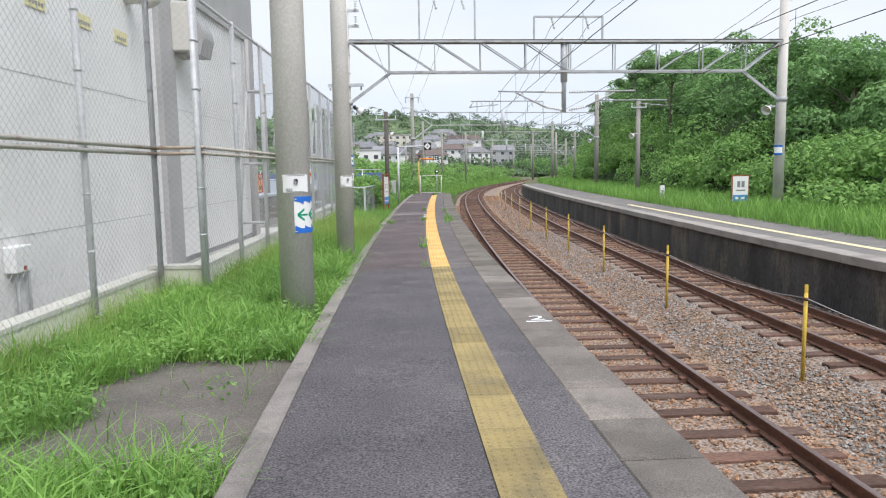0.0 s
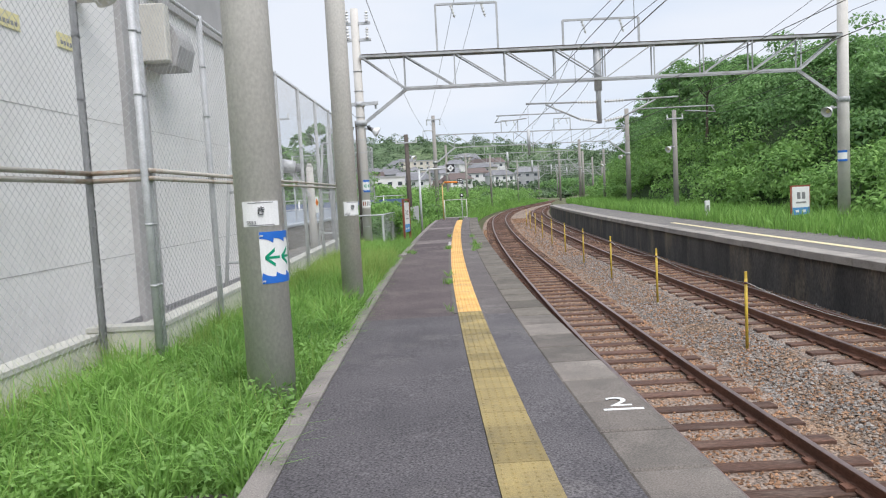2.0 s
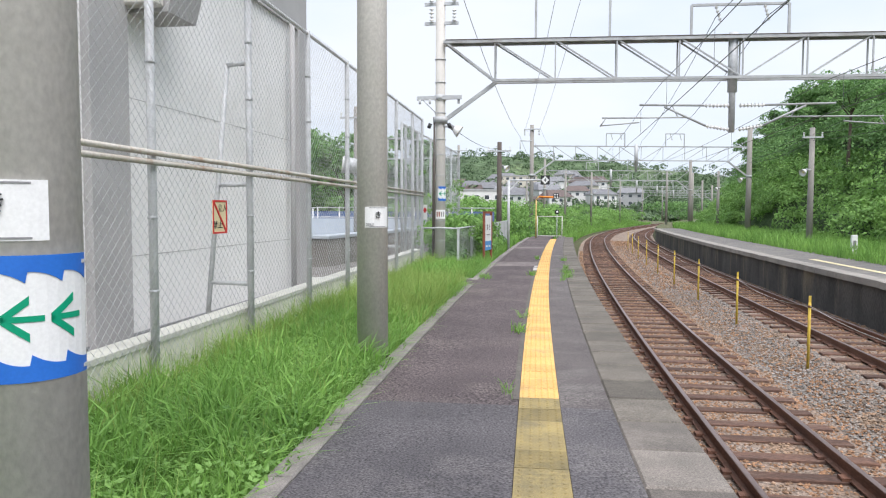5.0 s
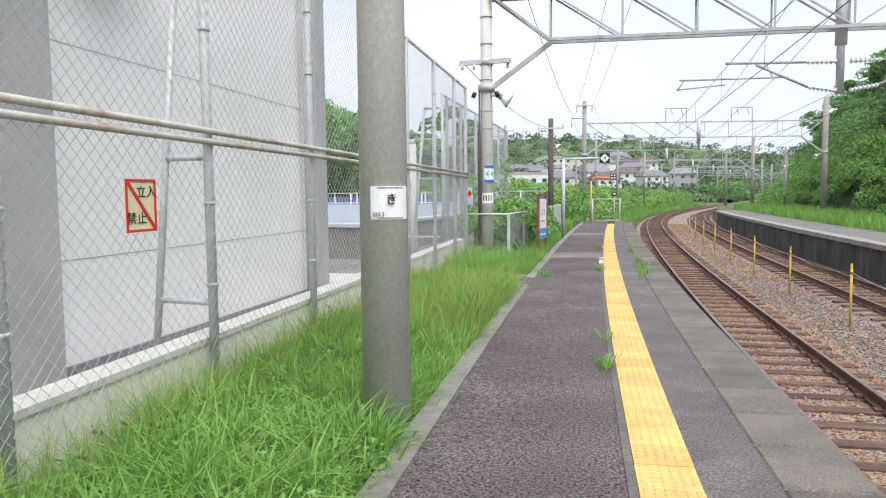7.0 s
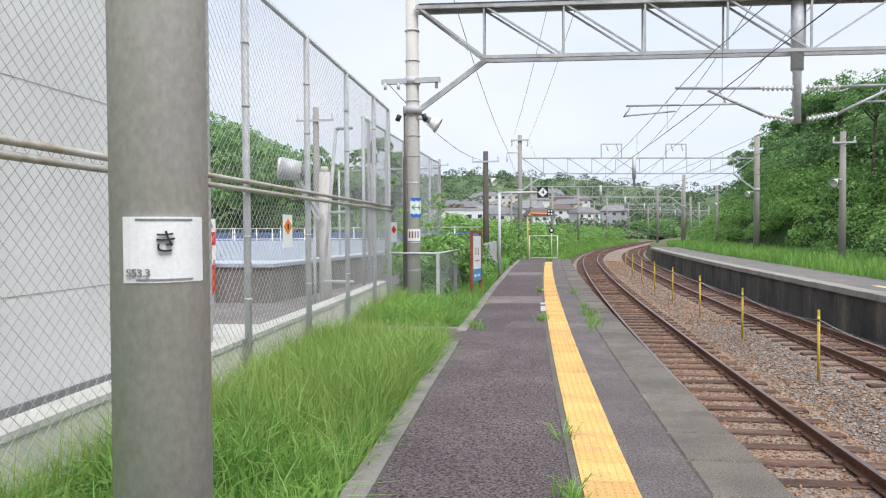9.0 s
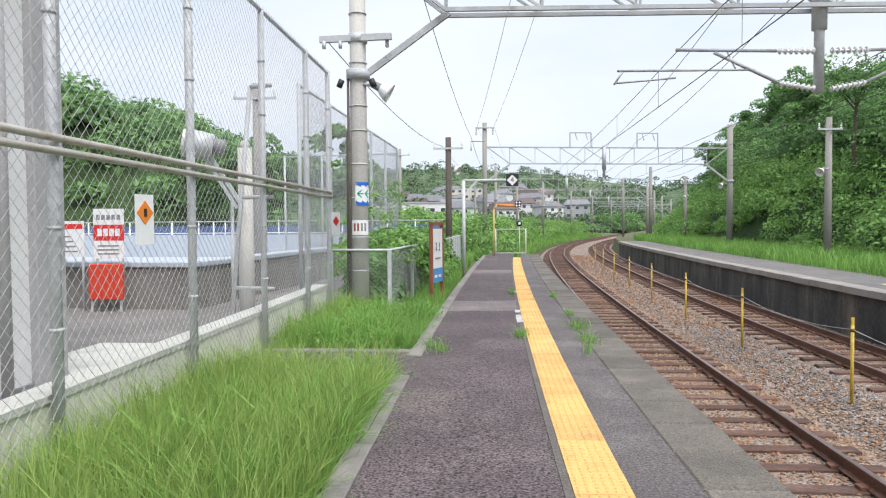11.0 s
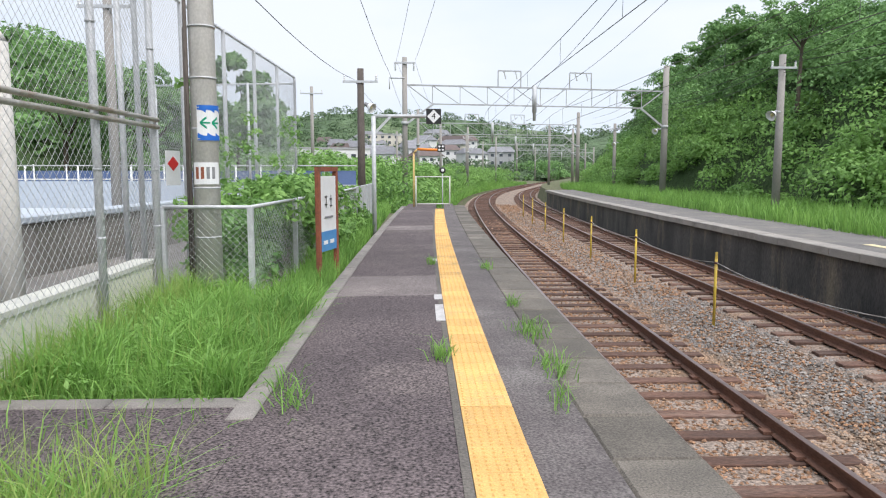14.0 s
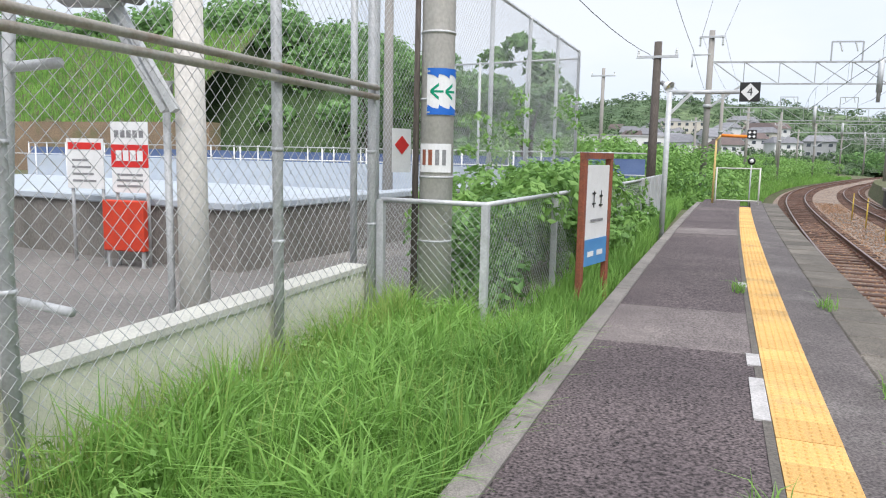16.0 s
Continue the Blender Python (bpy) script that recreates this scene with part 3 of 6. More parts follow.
# far platform
tagged(sweep("far_platform", [(6.58, -1.9), (6.58, -0.28), (9.0, -0.26), (9.0, -1.9)], steps(-6, 69, 2.5), M_DARKWALL), "opposite platform with a black-stained concrete face", "platform", kind="structure")
tagged(sweep("far_pavement", [(6.87, -0.27), (6.87, -0.125), (8.95, -0.11), (8.95, -0.27)], steps(-6, 69, 2.5), M_PLAT2), "cracked grey paving of the opposite platform", "pavement", kind="structure")
tagged(sweep("far_yellow_line", [(7.44, -0.121), (7.44, -0.112), (7.64, -0.111), (7.64, -0.121)], steps(-6, 28.5, 2), M_CREAM), "faded yellow guidance line on opposite platform", "line", kind="structure")
far_coping = thing("far_coping", "weathered concrete edge slabs of the opposite platform", "coping", kind="structure")
me_fslab = slab_mesh("slab", 0.44, 0.985, 0.16, 0.012, M_PLAT2EDGE)
for i in range(75):
    laid("slab", me_fslab, far_coping, 6.68, -5.5 + i, -0.118 + rng.uniform(-0.006, 0.006), rng.uniform(-0.3, 0.3))

# tracks
RAIL = [(-0.063, -0.15), (-0.063, -0.138), (-0.012, -0.12), (-0.010, -0.045), (-0.032, -0.035), (-0.032, -0.004), (0.032, -0.004), (0.032, -0.035), (0.010, -0.045), (0.012, -0.12), (0.063, -0.138), (0.063, -0.15)]
me_sleeper = slab_mesh("sleeper", 2.1, 0.2, 0.14, 0.008, M_SLEEPER)
for centre, lab in ((1.6, "railway track with rusty rails and weathered wooden sleepers beside the platform"), (5.38, "railway track with rusty rails and wooden sleepers by opposite platform")):
    track = thing("railway_track", lab, "railway track", "tracks")
    for s in (-0.565, 0.565):
        r = sweep("rail", [(centre + s + dx, TRACK + dz) for dx, dz in RAIL], YL, M_RUST, track)
        sweep("running_surface", [(centre + s + dx, TRACK + dz) for dx, dz in ((-0.03, -0.0035), (-0.024, 0.0015), (0.024, 0.0015), (0.03, -0.0035))], YL, M_RAILTOP, r, "worn rail head")
    plates = bmesh.new()
    for i in range(230):
        y = -4 + 0.62 * i
        laid("sleeper", me_sleeper, track, centre, y + rng.uniform(-0.02, 0.02), TRACK - 0.152 + rng.uniform(-0.008, 0.006), rng.uniform(-0.7, 0.7))
        if y < 45:
            for s in (-0.565, 0.565):
                for q in (-0.085, 0.085):
                    x = E(y) + centre + s + q
                    box(plates, x - 0.045, x + 0.045, y - 0.06, y + 0.06, TRACK + FZ(y) - 0.152, TRACK + FZ(y) - 0.118, bevel=0)
    part("rail_fastenings", plates, M_RUST, track)["kind"] = "stuff"


def stones(name, lo, hi, y0, y1, density, size, material, label, seed):
    """Loose crushed stones, each a lumpy eight-sided piece."""
    g = np.random.default_rng(seed)
    n = int((hi - lo) * (y1 - y0) * density)
    off, y = g.uniform(lo, hi, n), g.uniform(y0, y1, n)
    keep = np.ones(n, bool)
    for c in (1.6, 5.38):
        for s in (-0.565, 0.565):
            keep &= np.abs(off - c - s) > 0.075
        near = np.abs(off - c) < 1.05
        ph = ((y + 4) / 0.62) % 1.0
        keep &= ~(near & ((ph < 0.17) | (ph > 0.83)))
    off, y = off[keep], y[keep]
    n = len(y)
    x = EA(y) + off
    sfl = 9.4 - y
    z = TRACK - 0.19 + 0.011 * 0.5 * (sfl + np.sqrt(sfl * sfl + 4)) - 0.0035
    mid = (off > 2.6) & (off < 4.7)
    z = np.where(mid, z - 0.02, z) + g.uniform(-0.012, 0.02, n)
    base = np.array([[1, 0, 0], [0, 1, 0], [-1, 0, 0], [0, -1, 0], [0, 0, 1], [0, 0, -1]], float)
    v = base[None] * (1 + g.uniform(-0.4, 0.4, (n, 6, 3))) + g.uniform(-0.25, 0.25, (n, 6, 3))
    v *= g.uniform(size[0], size[1], n)[:, None, None] * np.array([1, 1, 0.7])
    t = g.uniform(0, 6.28, n)
    c, s = np.cos(t)[:, None], np.sin(t)[:, None]
    vx, vy = v[..., 0] * c - v[..., 1] * s, v[..., 0] * s + v[..., 1] * c
    v = np.stack([vx + x[:, None], vy + y[:, None], v[..., 2] + z[:, None]], -1)
    f = np.array([[0, 1, 4], [1, 2, 4], [2, 3, 4], [3, 0, 4], [1, 0, 5], [2, 1, 5], [3, 2, 5], [0, 3, 5]])
    fa = (np.arange(n)[:, None, None] * 6 + f[None]).reshape(-1, 3)
    return tagged(from_arrays(name, v.reshape(-1, 3).tolist(), fa.tolist(), material), label, "gravel", kind="stuff")


stones("rusty_stones", 0.3, 2.75, 0.5, 29, 400, (0.015, 0.029), M_STONE_R, "rust-brown crushed stone between wooden sleepers", 1)
stones("mixed_stones", 2.5, 4.2, 0.5, 29, 230, (0.015, 0.030), M_STONE_R, "brown crushed stone beside the track", 2)
stones("grey_stones", 2.8, 4.5, 0.5, 29, 400, (0.015, 0.030), M_STONE_G, "grey crushed stone between two tracks", 3)
stones("rear_stones", 4.35, 6.7, 2, 36, 220, (0.02, 0.036), M_STONE_R, "rust-brown crushed stone by opposite platform", 4)
stones("rear_grey_stones", 5.9, 6.75, 2, 36, 200, (0.02, 0.036), M_STONE_G, "grey crushed stone along the platform wall", 6)

stones("far_rusty_stones", 0.35, 2.75, 29, 52, 110, (0.02, 0.04), M_STONE_R, "rust-brown crushed stone further along the track", 7)
stones("far_mixed_stones", 2.5, 4.6, 29, 70, 75, (0.02, 0.04), M_STONE_R, "brown crushed stone further along between tracks", 9)
stones("far_grey_stones", 2.6, 4.6, 29, 60, 45, (0.02, 0.04), M_STONE_G, "grey crushed stone further along between tracks", 8)

# yellow rope posts between the tracks
post_ys = [7.15, 12.1, 17.0, 21.8, 26.5, 31.2, 36.0, 40.8, 45.6, 50.4, 55.2]
last = None
first_post = None
for i, y in enumerate(post_ys):
    p = thing("rope_post", "slim yellow steel post in ballast with rope", "post", "yellow posts between tracks", at=Matrix.Translation((E(y) + 3.65, y, FZ(y) - 1.36)))
    rod("shaft", (0, 0, 0), (0, 0, 1.22 + FZ(y) * 0.2), 0.026, M_YPOST, p, n=8)
    boxed("cap", (-0.02, 0.02, -0.012, 0.012, 1.2, 1.335), M_YPOST, p)
    rod("rope_ring", (0, 0, 1.13), (0, 0, 1.17), 0.034, M_RUST, p, n=8)
    top = (E(y) + 3.65, y, FZ(y) - 0.2)
    if last:
        wire("rope", sag(last, top, 0.12, 8), 0.006, M_ROPE, "thin grey rope strung between yellow posts", "rope")
    last = top
wire("rope", sag((E(2) + 3.65, 2.0, FZ(2) - 0.2), (E(7.15) + 3.65, 7.15, FZ(7.15) - 0.2), 0.12, 8), 0.006, M_ROPE, "thin grey rope strung between yellow posts", "rope")

# ---- left side: pads, fence, building ----
boxed("concrete_pad", (-2.6, -0.93, 1.75, 4.35, -0.5, -0.08), M_PAD)
tagged(bpy.data.objects["concrete_pad"], "stained concrete slab sunk in the grass", "slab", kind="structure")
boxed("paved_bay", (-2.72, -1.108, 17.55, 18.72, -0.5, -0.012), M_ASPHALT_B)
tagged(bpy.data.objects["paved_bay"], "small asphalt bay between platform and fence", "pavement", kind="structure")
tagged(boxed("bay_edge", (-2.72, -1.18, 17.4, 17.545, -0.5, -0.004), M_KERB), "worn concrete edging of the paved bay", "kerb", kind="structure")
bay = thing("bay_kerb", "mossy concrete kerb round the paved bay", "kerb", kind="structure")
me_bk = slab_mesh("kerb_stone", 0.15, 0.78, 0.3, 0.012, M_KERB)
for k in range(2):
    o = new("kerb_stone", me_bk)
    o.parent = bay
    o.matrix_basis = Matrix.Translation((-1.62 - 0.79 * k, 18.8, 0.0)) @ pose(0, 0, 0, 0, 0, 90)

FENCE_TOP = 3.8


def fence_run(a, b, ys, name_label, top=FENCE_TOP, base=-0.12, double=True, pitch=0.095, wire_r=0.0021, mid=1.88, top_rail=True, post_r=0.036, mesh_mat=None):
    """A tall chain-link fence from a to b (x, y) with posts at the shares ys of the way."""
    fence = thing("chain_link_fence", name_label, "fence")
    a, b = Vector((*a, 0)), Vector((*b, 0))
    ang = math.atan2(b.y - a.y, b.x - a.x)
    L = (b - a).length
    pts = [a.lerp(b, t) for t in ys]
    for p in pts:
        rod("post", (p.x, p.y, -0.4), (p.x, p.y, top + 0.02), post_r, M_GALV, fence, n=10)
        if double:
            for zz in (0.75, 1.35, 2.6, 3.2):
                rod("clamp", (p.x, p.y, zz), (p.x, p.y, zz + 0.022), post_r + 0.007, M_GALV, fence, n=8)
    for zz, r in ([(mid, 0.024), (mid - 0.075, 0.024)] if double else []) + ([(top - 0.02, 0.024)] if top_rail else []):
        off = 0.05 if zz < top - 0.1 else 0.0
        nx, ny = math.sin(ang) * off, -math.cos(ang) * off
        rod("rail", (a.x + nx, a.y + ny, zz), (b.x + nx, b.y + ny, zz), r, M_PIPE if off else M_GALV, fence, n=8)
    for p, q in zip(pts, pts[1:]):
        w = (q - p).length
        v, f = chainlink(w, top - base, pitch, wire_r)
        o = from_arrays("netting", v, f, mesh_mat or M_WIREMESH, fence, smooth=True)
        o.matrix_basis = Matrix.Translation((p.x + math.sin(ang) * 0.04, p.y - math.cos(ang) * 0.04, base)) @ pose(0, 0, 0, 0, 0, math.degrees(ang))
    return fence


def shares(a, b, marks):
    return [(m - a) / (b - a) for m in marks]


FENCE_A, FENCE_B = (-2.79, 7.4), (-3.0, 22.35)
fence_run((-3.39, -2.6), (-3.39, 7.5), shares(-2.6, 7.5, (-2.6, -0.5, 1.4, 3.6, 5.64, 7.5)), "tall galvanised chain-link fence before a white building")
fence_run((-3.39, 7.5), (-2.79, 7.5), (0, 1), "short return of tall galvanised chain-link fence")
main_ys = (7.4, 9.35, 11.28, 13.22, 15.15, 17.08, 19.03, 20.97, 22.35)
fence_run(FENCE_A, FENCE_B, shares(7.4, 22.35, main_ys), "tall galvanised chain-link fence along the platform's grass verge")


def plinth(x0, y0, x1, y1, top0, top1):
    """Low painted concrete wall carrying the fence."""
    bm = bmesh.new()
    d = Vector((x1 - x0, y1 - y0, 0)).normalized()
    n = Vector((d.y, -d.x, 0)) * 0.09
    vs = []
    for x, y, t in ((x0, y0, top0), (x1, y1, top1)):
        for s, z in ((1, -0.6), (1, t), (-1, t), (-1, -0.6)):
            vs.append(bm.verts.new((x + n.x * s, y + n.y * s, z)))
    for f in ((0, 1, 5, 4), (1, 2, 6, 5), (2, 3, 7, 6), (3, 0, 4, 7), (3, 2, 1, 0), (4, 5, 6, 7)):
        bm.faces.new([vs[i] for i in f])
    bmesh.ops.recalc_face_normals(bm, faces=bm.faces)
    ob = part("fence_plinth", bm, M_BASEWALL)
    tagged(ob, "low cream-painted concrete wall under the fence", "low wall", kind="structure")
    bm = bmesh.new()
    bar(bm, (x0, y0, top0 + 0.022), (x1, y1, top1 + 0.022), 0.22, 0.045)
    tagged(part("plinth_cap", bm, M_CAP), "grey concrete capping of low fence wall", "capping", kind="structure")


plinth(-3.55, -3.0, -3.55, 7.58, 0.24, 0.24)
plinth(-3.60, 7.67, -2.87, 7.67, 0.30, 0.30)
plinth(-2.96, 7.77, -3.16, 22.4, 0.30, 0.36)
tagged(boxed("building_apron", (-4.6, -3.06, 7.8, 17.7, -0.5, -0.16), M_CONC), "pale concrete apron at the building's foot", "apron", kind="structure")

# braces behind the fence
for y in (11.28, 19.3):
    br = thing("fence_brace", "galvanised steel stay frame behind the fence", "brace", "fence stays")
    x = -2.79 - 0.0107 * (y - 7.35)
    for yy in (y,):
        a, b = (x - 0.62, yy + 0.1, -0.3), (x - 0.30, yy + 0.1, 3.0)
        rod("leg", a, b, 0.028, M_GALV, br, n=8)
        rod("top_bar", (x - 0.30, yy + 0.1, 3.0), (x - 0.02, yy + 0.02, 3.0), 0.026, M_GALV, br, n=8)
        rod("cross_bar", (x - 0.42, yy + 0.1, 1.7), (x - 0.02, yy + 0.02, 1.7), 0.024, M_GALV, br, n=8)
        rod("cross_bar", (x - 0.535, yy + 0.1, 0.62), (x - 0.02, yy + 0.02, 0.62), 0.024, M_GALV, br, n=8)

# white building
bld = thing("building", "large white-clad building with grey pilasters behind fence", "building")
boxed("wall", (-16, -4.6, -12, 17.75, -0.5, 4.92), M_WALL, bld)
boxed("parapet", (-16.05, -4.53, -12.05, 17.84, 4.92, 6.3), M_GREYWALL, bld, "grey parapet band")
# Thin dark grey box stands in for the shadow line along the wall's foot.
boxed("wall_foot_shadow", (-16, -4.57, -12, 17.77, -0.5, -0.07), M_GREYTXT, bld, "dark strip drawn as the shadow line at the wall's foot")
for y0, y1, d in ((10.98, 11.7, 0.1), (17.36, 17.8, 0.08), (0.0, 0.7, 0.1)):
    boxed("pilaster", (-4.75, -4.6 + d, y0, y1, -0.5, 4.92), M_GREYWALL, bld, "grey cladding strip", bevel=0.01)
boxed("panel_joint", (-4.604, -4.596, -12, 17.0, 0.86, 0.868), M_CONC, bld)
boxed("panel_joint", (-4.604, -4.596, -12, 17.0, 2.75, 2.756), M_CONC, bld)
bm = bmesh.new()
prof = [(-4.6, 3.74)] + [(-4.08, 3.74)] + [(-4.6 + 0.6 * math.cos(a), 4.05 + 0.55 * math.sin(a)) for a in [radians(q) for q in (0, 15, 30, 45, 60, 75, 90)]]
for q in (11.84, 12.5):
    bm.faces.new([bm.verts.new((px, q, pz)) for px, pz in prof])
vs = list(bm.verts)
for k in range(len(prof)):
    n = len(prof)
    bm.faces.new((vs[k], vs[(k + 1) % n], vs[n + (k + 1) % n], vs[n + k]))
bmesh.ops.recalc_face_normals(bm, faces=bm.faces)
hood = part("vent_hood", bm, M_GREYWALL, bld, "rounded metal ventilation hood")
boxed("hood_cheek", (-4.6, -4.12, 11.62, 11.83, 3.78, 4.66), M_AC, hood, "beige side box", bevel=0.02)
rod("drain_pipe", (-4.46, 16.85, -0.3), (-4.46, 16.85, 4.9), 0.05, M_GREYWALL, bld, n=10)
bm = tube(bmesh.new(), (-4.6, 9.9, 4.35), (-4.25, 9.9, 4.35), 0.13, n=16)
tube(bm, (-4.25, 9.9, 4.37), (-4.17, 9.9, 4.22), 0.13, 0.14, 16)
part("vent_pipe", bm, M_AC, bld, "round vent outlet", smooth=True)
for y, z in ((7.2, 3.66), (8.4, 3.66), (9.6, 3.66), (6.0, 3.66)):
    s = thing("warning_sign", "small pale yellow warning plate on white wall", "sign", "yellow wall plates", at=Matrix.Translation((-4.59, y, z)))
    boxed("plate", (-0.008, 0.006, -0.22, 0.22, -0.09, 0.09), M_YSIGN, s)
    for k in range(5):
        boxed("writing", (0.006, 0.008, -0.16 + 0.07 * k, -0.11 + 0.07 * k, -0.05, 0.0), M_GREYTXT, s)

wb = thing("wooden_block", "pale weathered wooden block lying by the fence foot", "block", at=Matrix.Translation((-2.42, 8.78, -0.17)) @ pose(0, 0, 0, 0, 0, 24))
boxed("body", (-0.13, 0.13, -0.17, 0.17, -0.02, 0.2), M_WOODPALE, wb, bevel=0.015)
mb = thing("meter_box", "white steel box with conduits on the white wall", "box", at=(-4.6, 6.3, 0.62))
boxed("case", (0.0, 0.14, -0.17, 0.17, -0.15, 0.15), M_WHITE, mb, bevel=0.012)
boxed("latch", (0.14, 0.155, -0.02, 0.02, -0.13, -0.08), M_RUSTFRAME, mb)
for q in (0.0, 0.22):
    rod("conduit", (0.05, q, -0.9), (0.05, q, -0.15 if q == 0 else 0.1), 0.018, M_GALV, mb, n=8)

# poles beside the platform
def plain_pole(x, y, r0, r1, h, label):
    p = thing("concrete_pole", label, "pole", at=(x, y, 0))
    rod("shaft", (0, 0, -0.6), (0, 0, h), r0, M_POLE, p, r1=r1, n=28)
    return p


pole_1 = plain_pole(-1.36, 6.15, 0.19, 0.165, 8.0, "thick grey concrete pole with plates beside the kerb")
pole_2 = plain_pole(-1.36, 10.8, 0.155, 0.13, 8.5, "grey concrete pole with a small plate in the grass")


def bent(bm, r, x0, x1, z0, z1, turn, thick=0.003, n=10):
    """A plate wrapped round a pole of radius r; x along the wrap in metres."""
    rings = []
    for i in range(n + 1):
        a = (x0 + (x1 - x0) * i / n) / r + turn
        rings.append([bm.verts.new(((r + d) * math.sin(a), -(r + d) * math.cos(a), z)) for d, z in ((0.0, z0), (thick, z0), (thick, z1), (0.0, z1))])
    for a, b in zip(rings, rings[1:]):
        for j in range(4):
            bm.faces.new((a[j], b[j], b[(j + 1) % 4], a[(j + 1) % 4]))
    bm.faces.new(rings[0][::-1]), bm.faces.new(rings[-1])
    bmesh.ops.recalc_face_normals(bm, faces=bm.faces)
    return bm


def ribbon(r, xs, low, high, turn, thick=0.002):
    """A strip wrapped round a pole between the curves low(x) and high(x)."""
    bm = bmesh.new()
    rings = []
    for x in xs:
        a = x / r + turn
        rings.append([bm.verts.new(((r + d) * math.sin(a), -(r + d) * math.cos(a), z)) for d, z in ((0.0, low(x)), (thick, low(x)), (thick, high(x)), (0.0, high(x)))])
    for a, b in zip(rings, rings[1:]):
        for j in range(4):
            bm.faces.new((a[j], b[j], b[(j + 1) % 4], a[(j + 1) % 4]))
    bm.faces.new(rings[0][::-1]), bm.faces.new(rings[-1])
    bmesh.ops.recalc_face_normals(bm, faces=bm.faces)
    return bm


def arrow_sign(x, y, r, z0, z1, turn, parent_label, w=0.30):
    """Blue-edged white direction band with breaking waves and a green double arrow pointing left."""
    s = thing("direction_sign", parent_label, "sign", at=(x, y, 0))
    part("panel", bent(bmesh.new(), r, -w / 2, w / 2, z0, z1, turn), M_WHITE, s)
    h, zc = z1 - z0, (z0 + z1) / 2
    xs = [-w / 2 + w * k / 48 for k in range(49)]
    crest = lambda x: h * (0.13 + 0.10 * (((x + w / 2) / w * 3.0) % 1.0) ** 2.2)
    part("upper_band", ribbon(r + 0.003, xs, lambda x: z1 - crest(x), lambda x: z1, turn), M_BLUE, s)
    part("lower_band", ribbon(r + 0.003, xs, lambda x: z0, lambda x: z0 + crest(-x), turn), M_BLUE, s)
    for c, e in ((-w * 0.40, -w * 0.03), (w * 0.03, w * 0.36)):
        part("arrow_shaft", bent(bmesh.new(), r + 0.003, c + w * 0.03, e, zc - h * 0.024, zc + h * 0.024, turn, 0.002), M_GREEN, s)
        for sg in (-1, 1):
            L = w * 0.24
            part("arrow_head", ribbon(r + 0.003, [c + L * k / 6 for k in range(7)], lambda q: zc + sg * h * 0.15 * (q - c) / L - h * 0.034, lambda q: zc + sg * h * 0.15 * (q - c) / L + h * 0.034, turn), M_GREEN, s)
    for q in (-w * 0.46, w * 0.46):
        for z in (z0 + h * 0.05, z1 - h * 0.07):
            part("rivet", bent(bmesh.new(), r + 0.005, q - 0.012, q + 0.012, z - 0.006, z + 0.006, turn, 0.003, 2), M_GALV, s)
    return s


def pole_plate(x, y, r, z0, z1, turn, w, label, text="き", small=True):
    s = thing("pole_plate", label, "plate", at=(x, y, 0))
    part("panel", bent(bmesh.new(), r, -w / 2, w / 2, z0, z1, turn, 0.004), M_WHITE, s)
    for z in (z0 + 0.006, z1 - 0.012):
        part("strap", bent(bmesh.new(), r + 0.004, -w * 0.34, w * 0.34, z, z + 0.006, turn, 0.002), M_GREYTXT, s)
    a = turn
    m = Matrix.Translation(((r + 0.012) * math.sin(a), -(r + 0.012) * math.cos(a), (z0 + z1) / 2 + 0.02)) @ pose(0, 0, 0, 0, 0, math.degrees(a))
    lettering("character", text, 0.075, m, M_BLACK, s, 0.004)
    if small:
        a = turn - 0.075 / r
        m = Matrix.Translation(((r + 0.008) * math.sin(a), -(r + 0.008) * math.cos(a), z0 + 0.03)) @ pose(0, 0, 0, 0, 0, math.degrees(a))
        lettering("code", "S53.3", 0.034, m, M_GREYTXT, s, 0.003)
    return s


pole_plate(-1.36, 6.15, 0.186, 1.33, 1.52, 0.33, 0.29, "white steel plate with a black character on pole")
arrow_sign(-1.36, 6.15, 0.188, 0.885, 1.285, 1.05, "blue and white direction sign with green arrow on pole", 0.33)
pole_plate(-1.36, 10.8, 0.151, 1.26, 1.46, 0.6, 0.25, "small white steel plate with character on pole")

# no-entry plate on the fence
ne = thing("no_entry_sign", "red-framed cream no-entry plate wired to the fence", "sign", at=Matrix.Translation((-2.70, 10.28, 1.36)) @ pose(0, 0, 0, 0, 0, 90) @ Matrix.Diagonal((0.95, 1, 0.78, 1)))
boxed("panel", (-0.15, 0.15, -0.002, 0.004, -0.2, 0.2), M_CREAM, ne)
for d in ((-0.15, 0.15, 0.18, 0.2), (-0.15, 0.15, -0.2, -0.18), (-0.15, -0.13, -0.18, 0.18), (0.13, 0.15, -0.18, 0.18)):
    boxed("border", (d[0], d[1], -0.006, -0.002, d[2], d[3]), M_RED, ne)
part("slash", bar(bmesh.new(), (-0.13, -0.005, 0.18), (0.13, -0.005, -0.18), 0.006, 0.022), M_RED, ne)
lettering("writing", "立入", 0.1, pose(0.05, -0.005, 0.1), M_BLACK, ne, 0.001)
lettering("writing", "禁止", 0.1, pose(-0.05, -0.005, -0.1), M_BLACK, ne, 0.001)


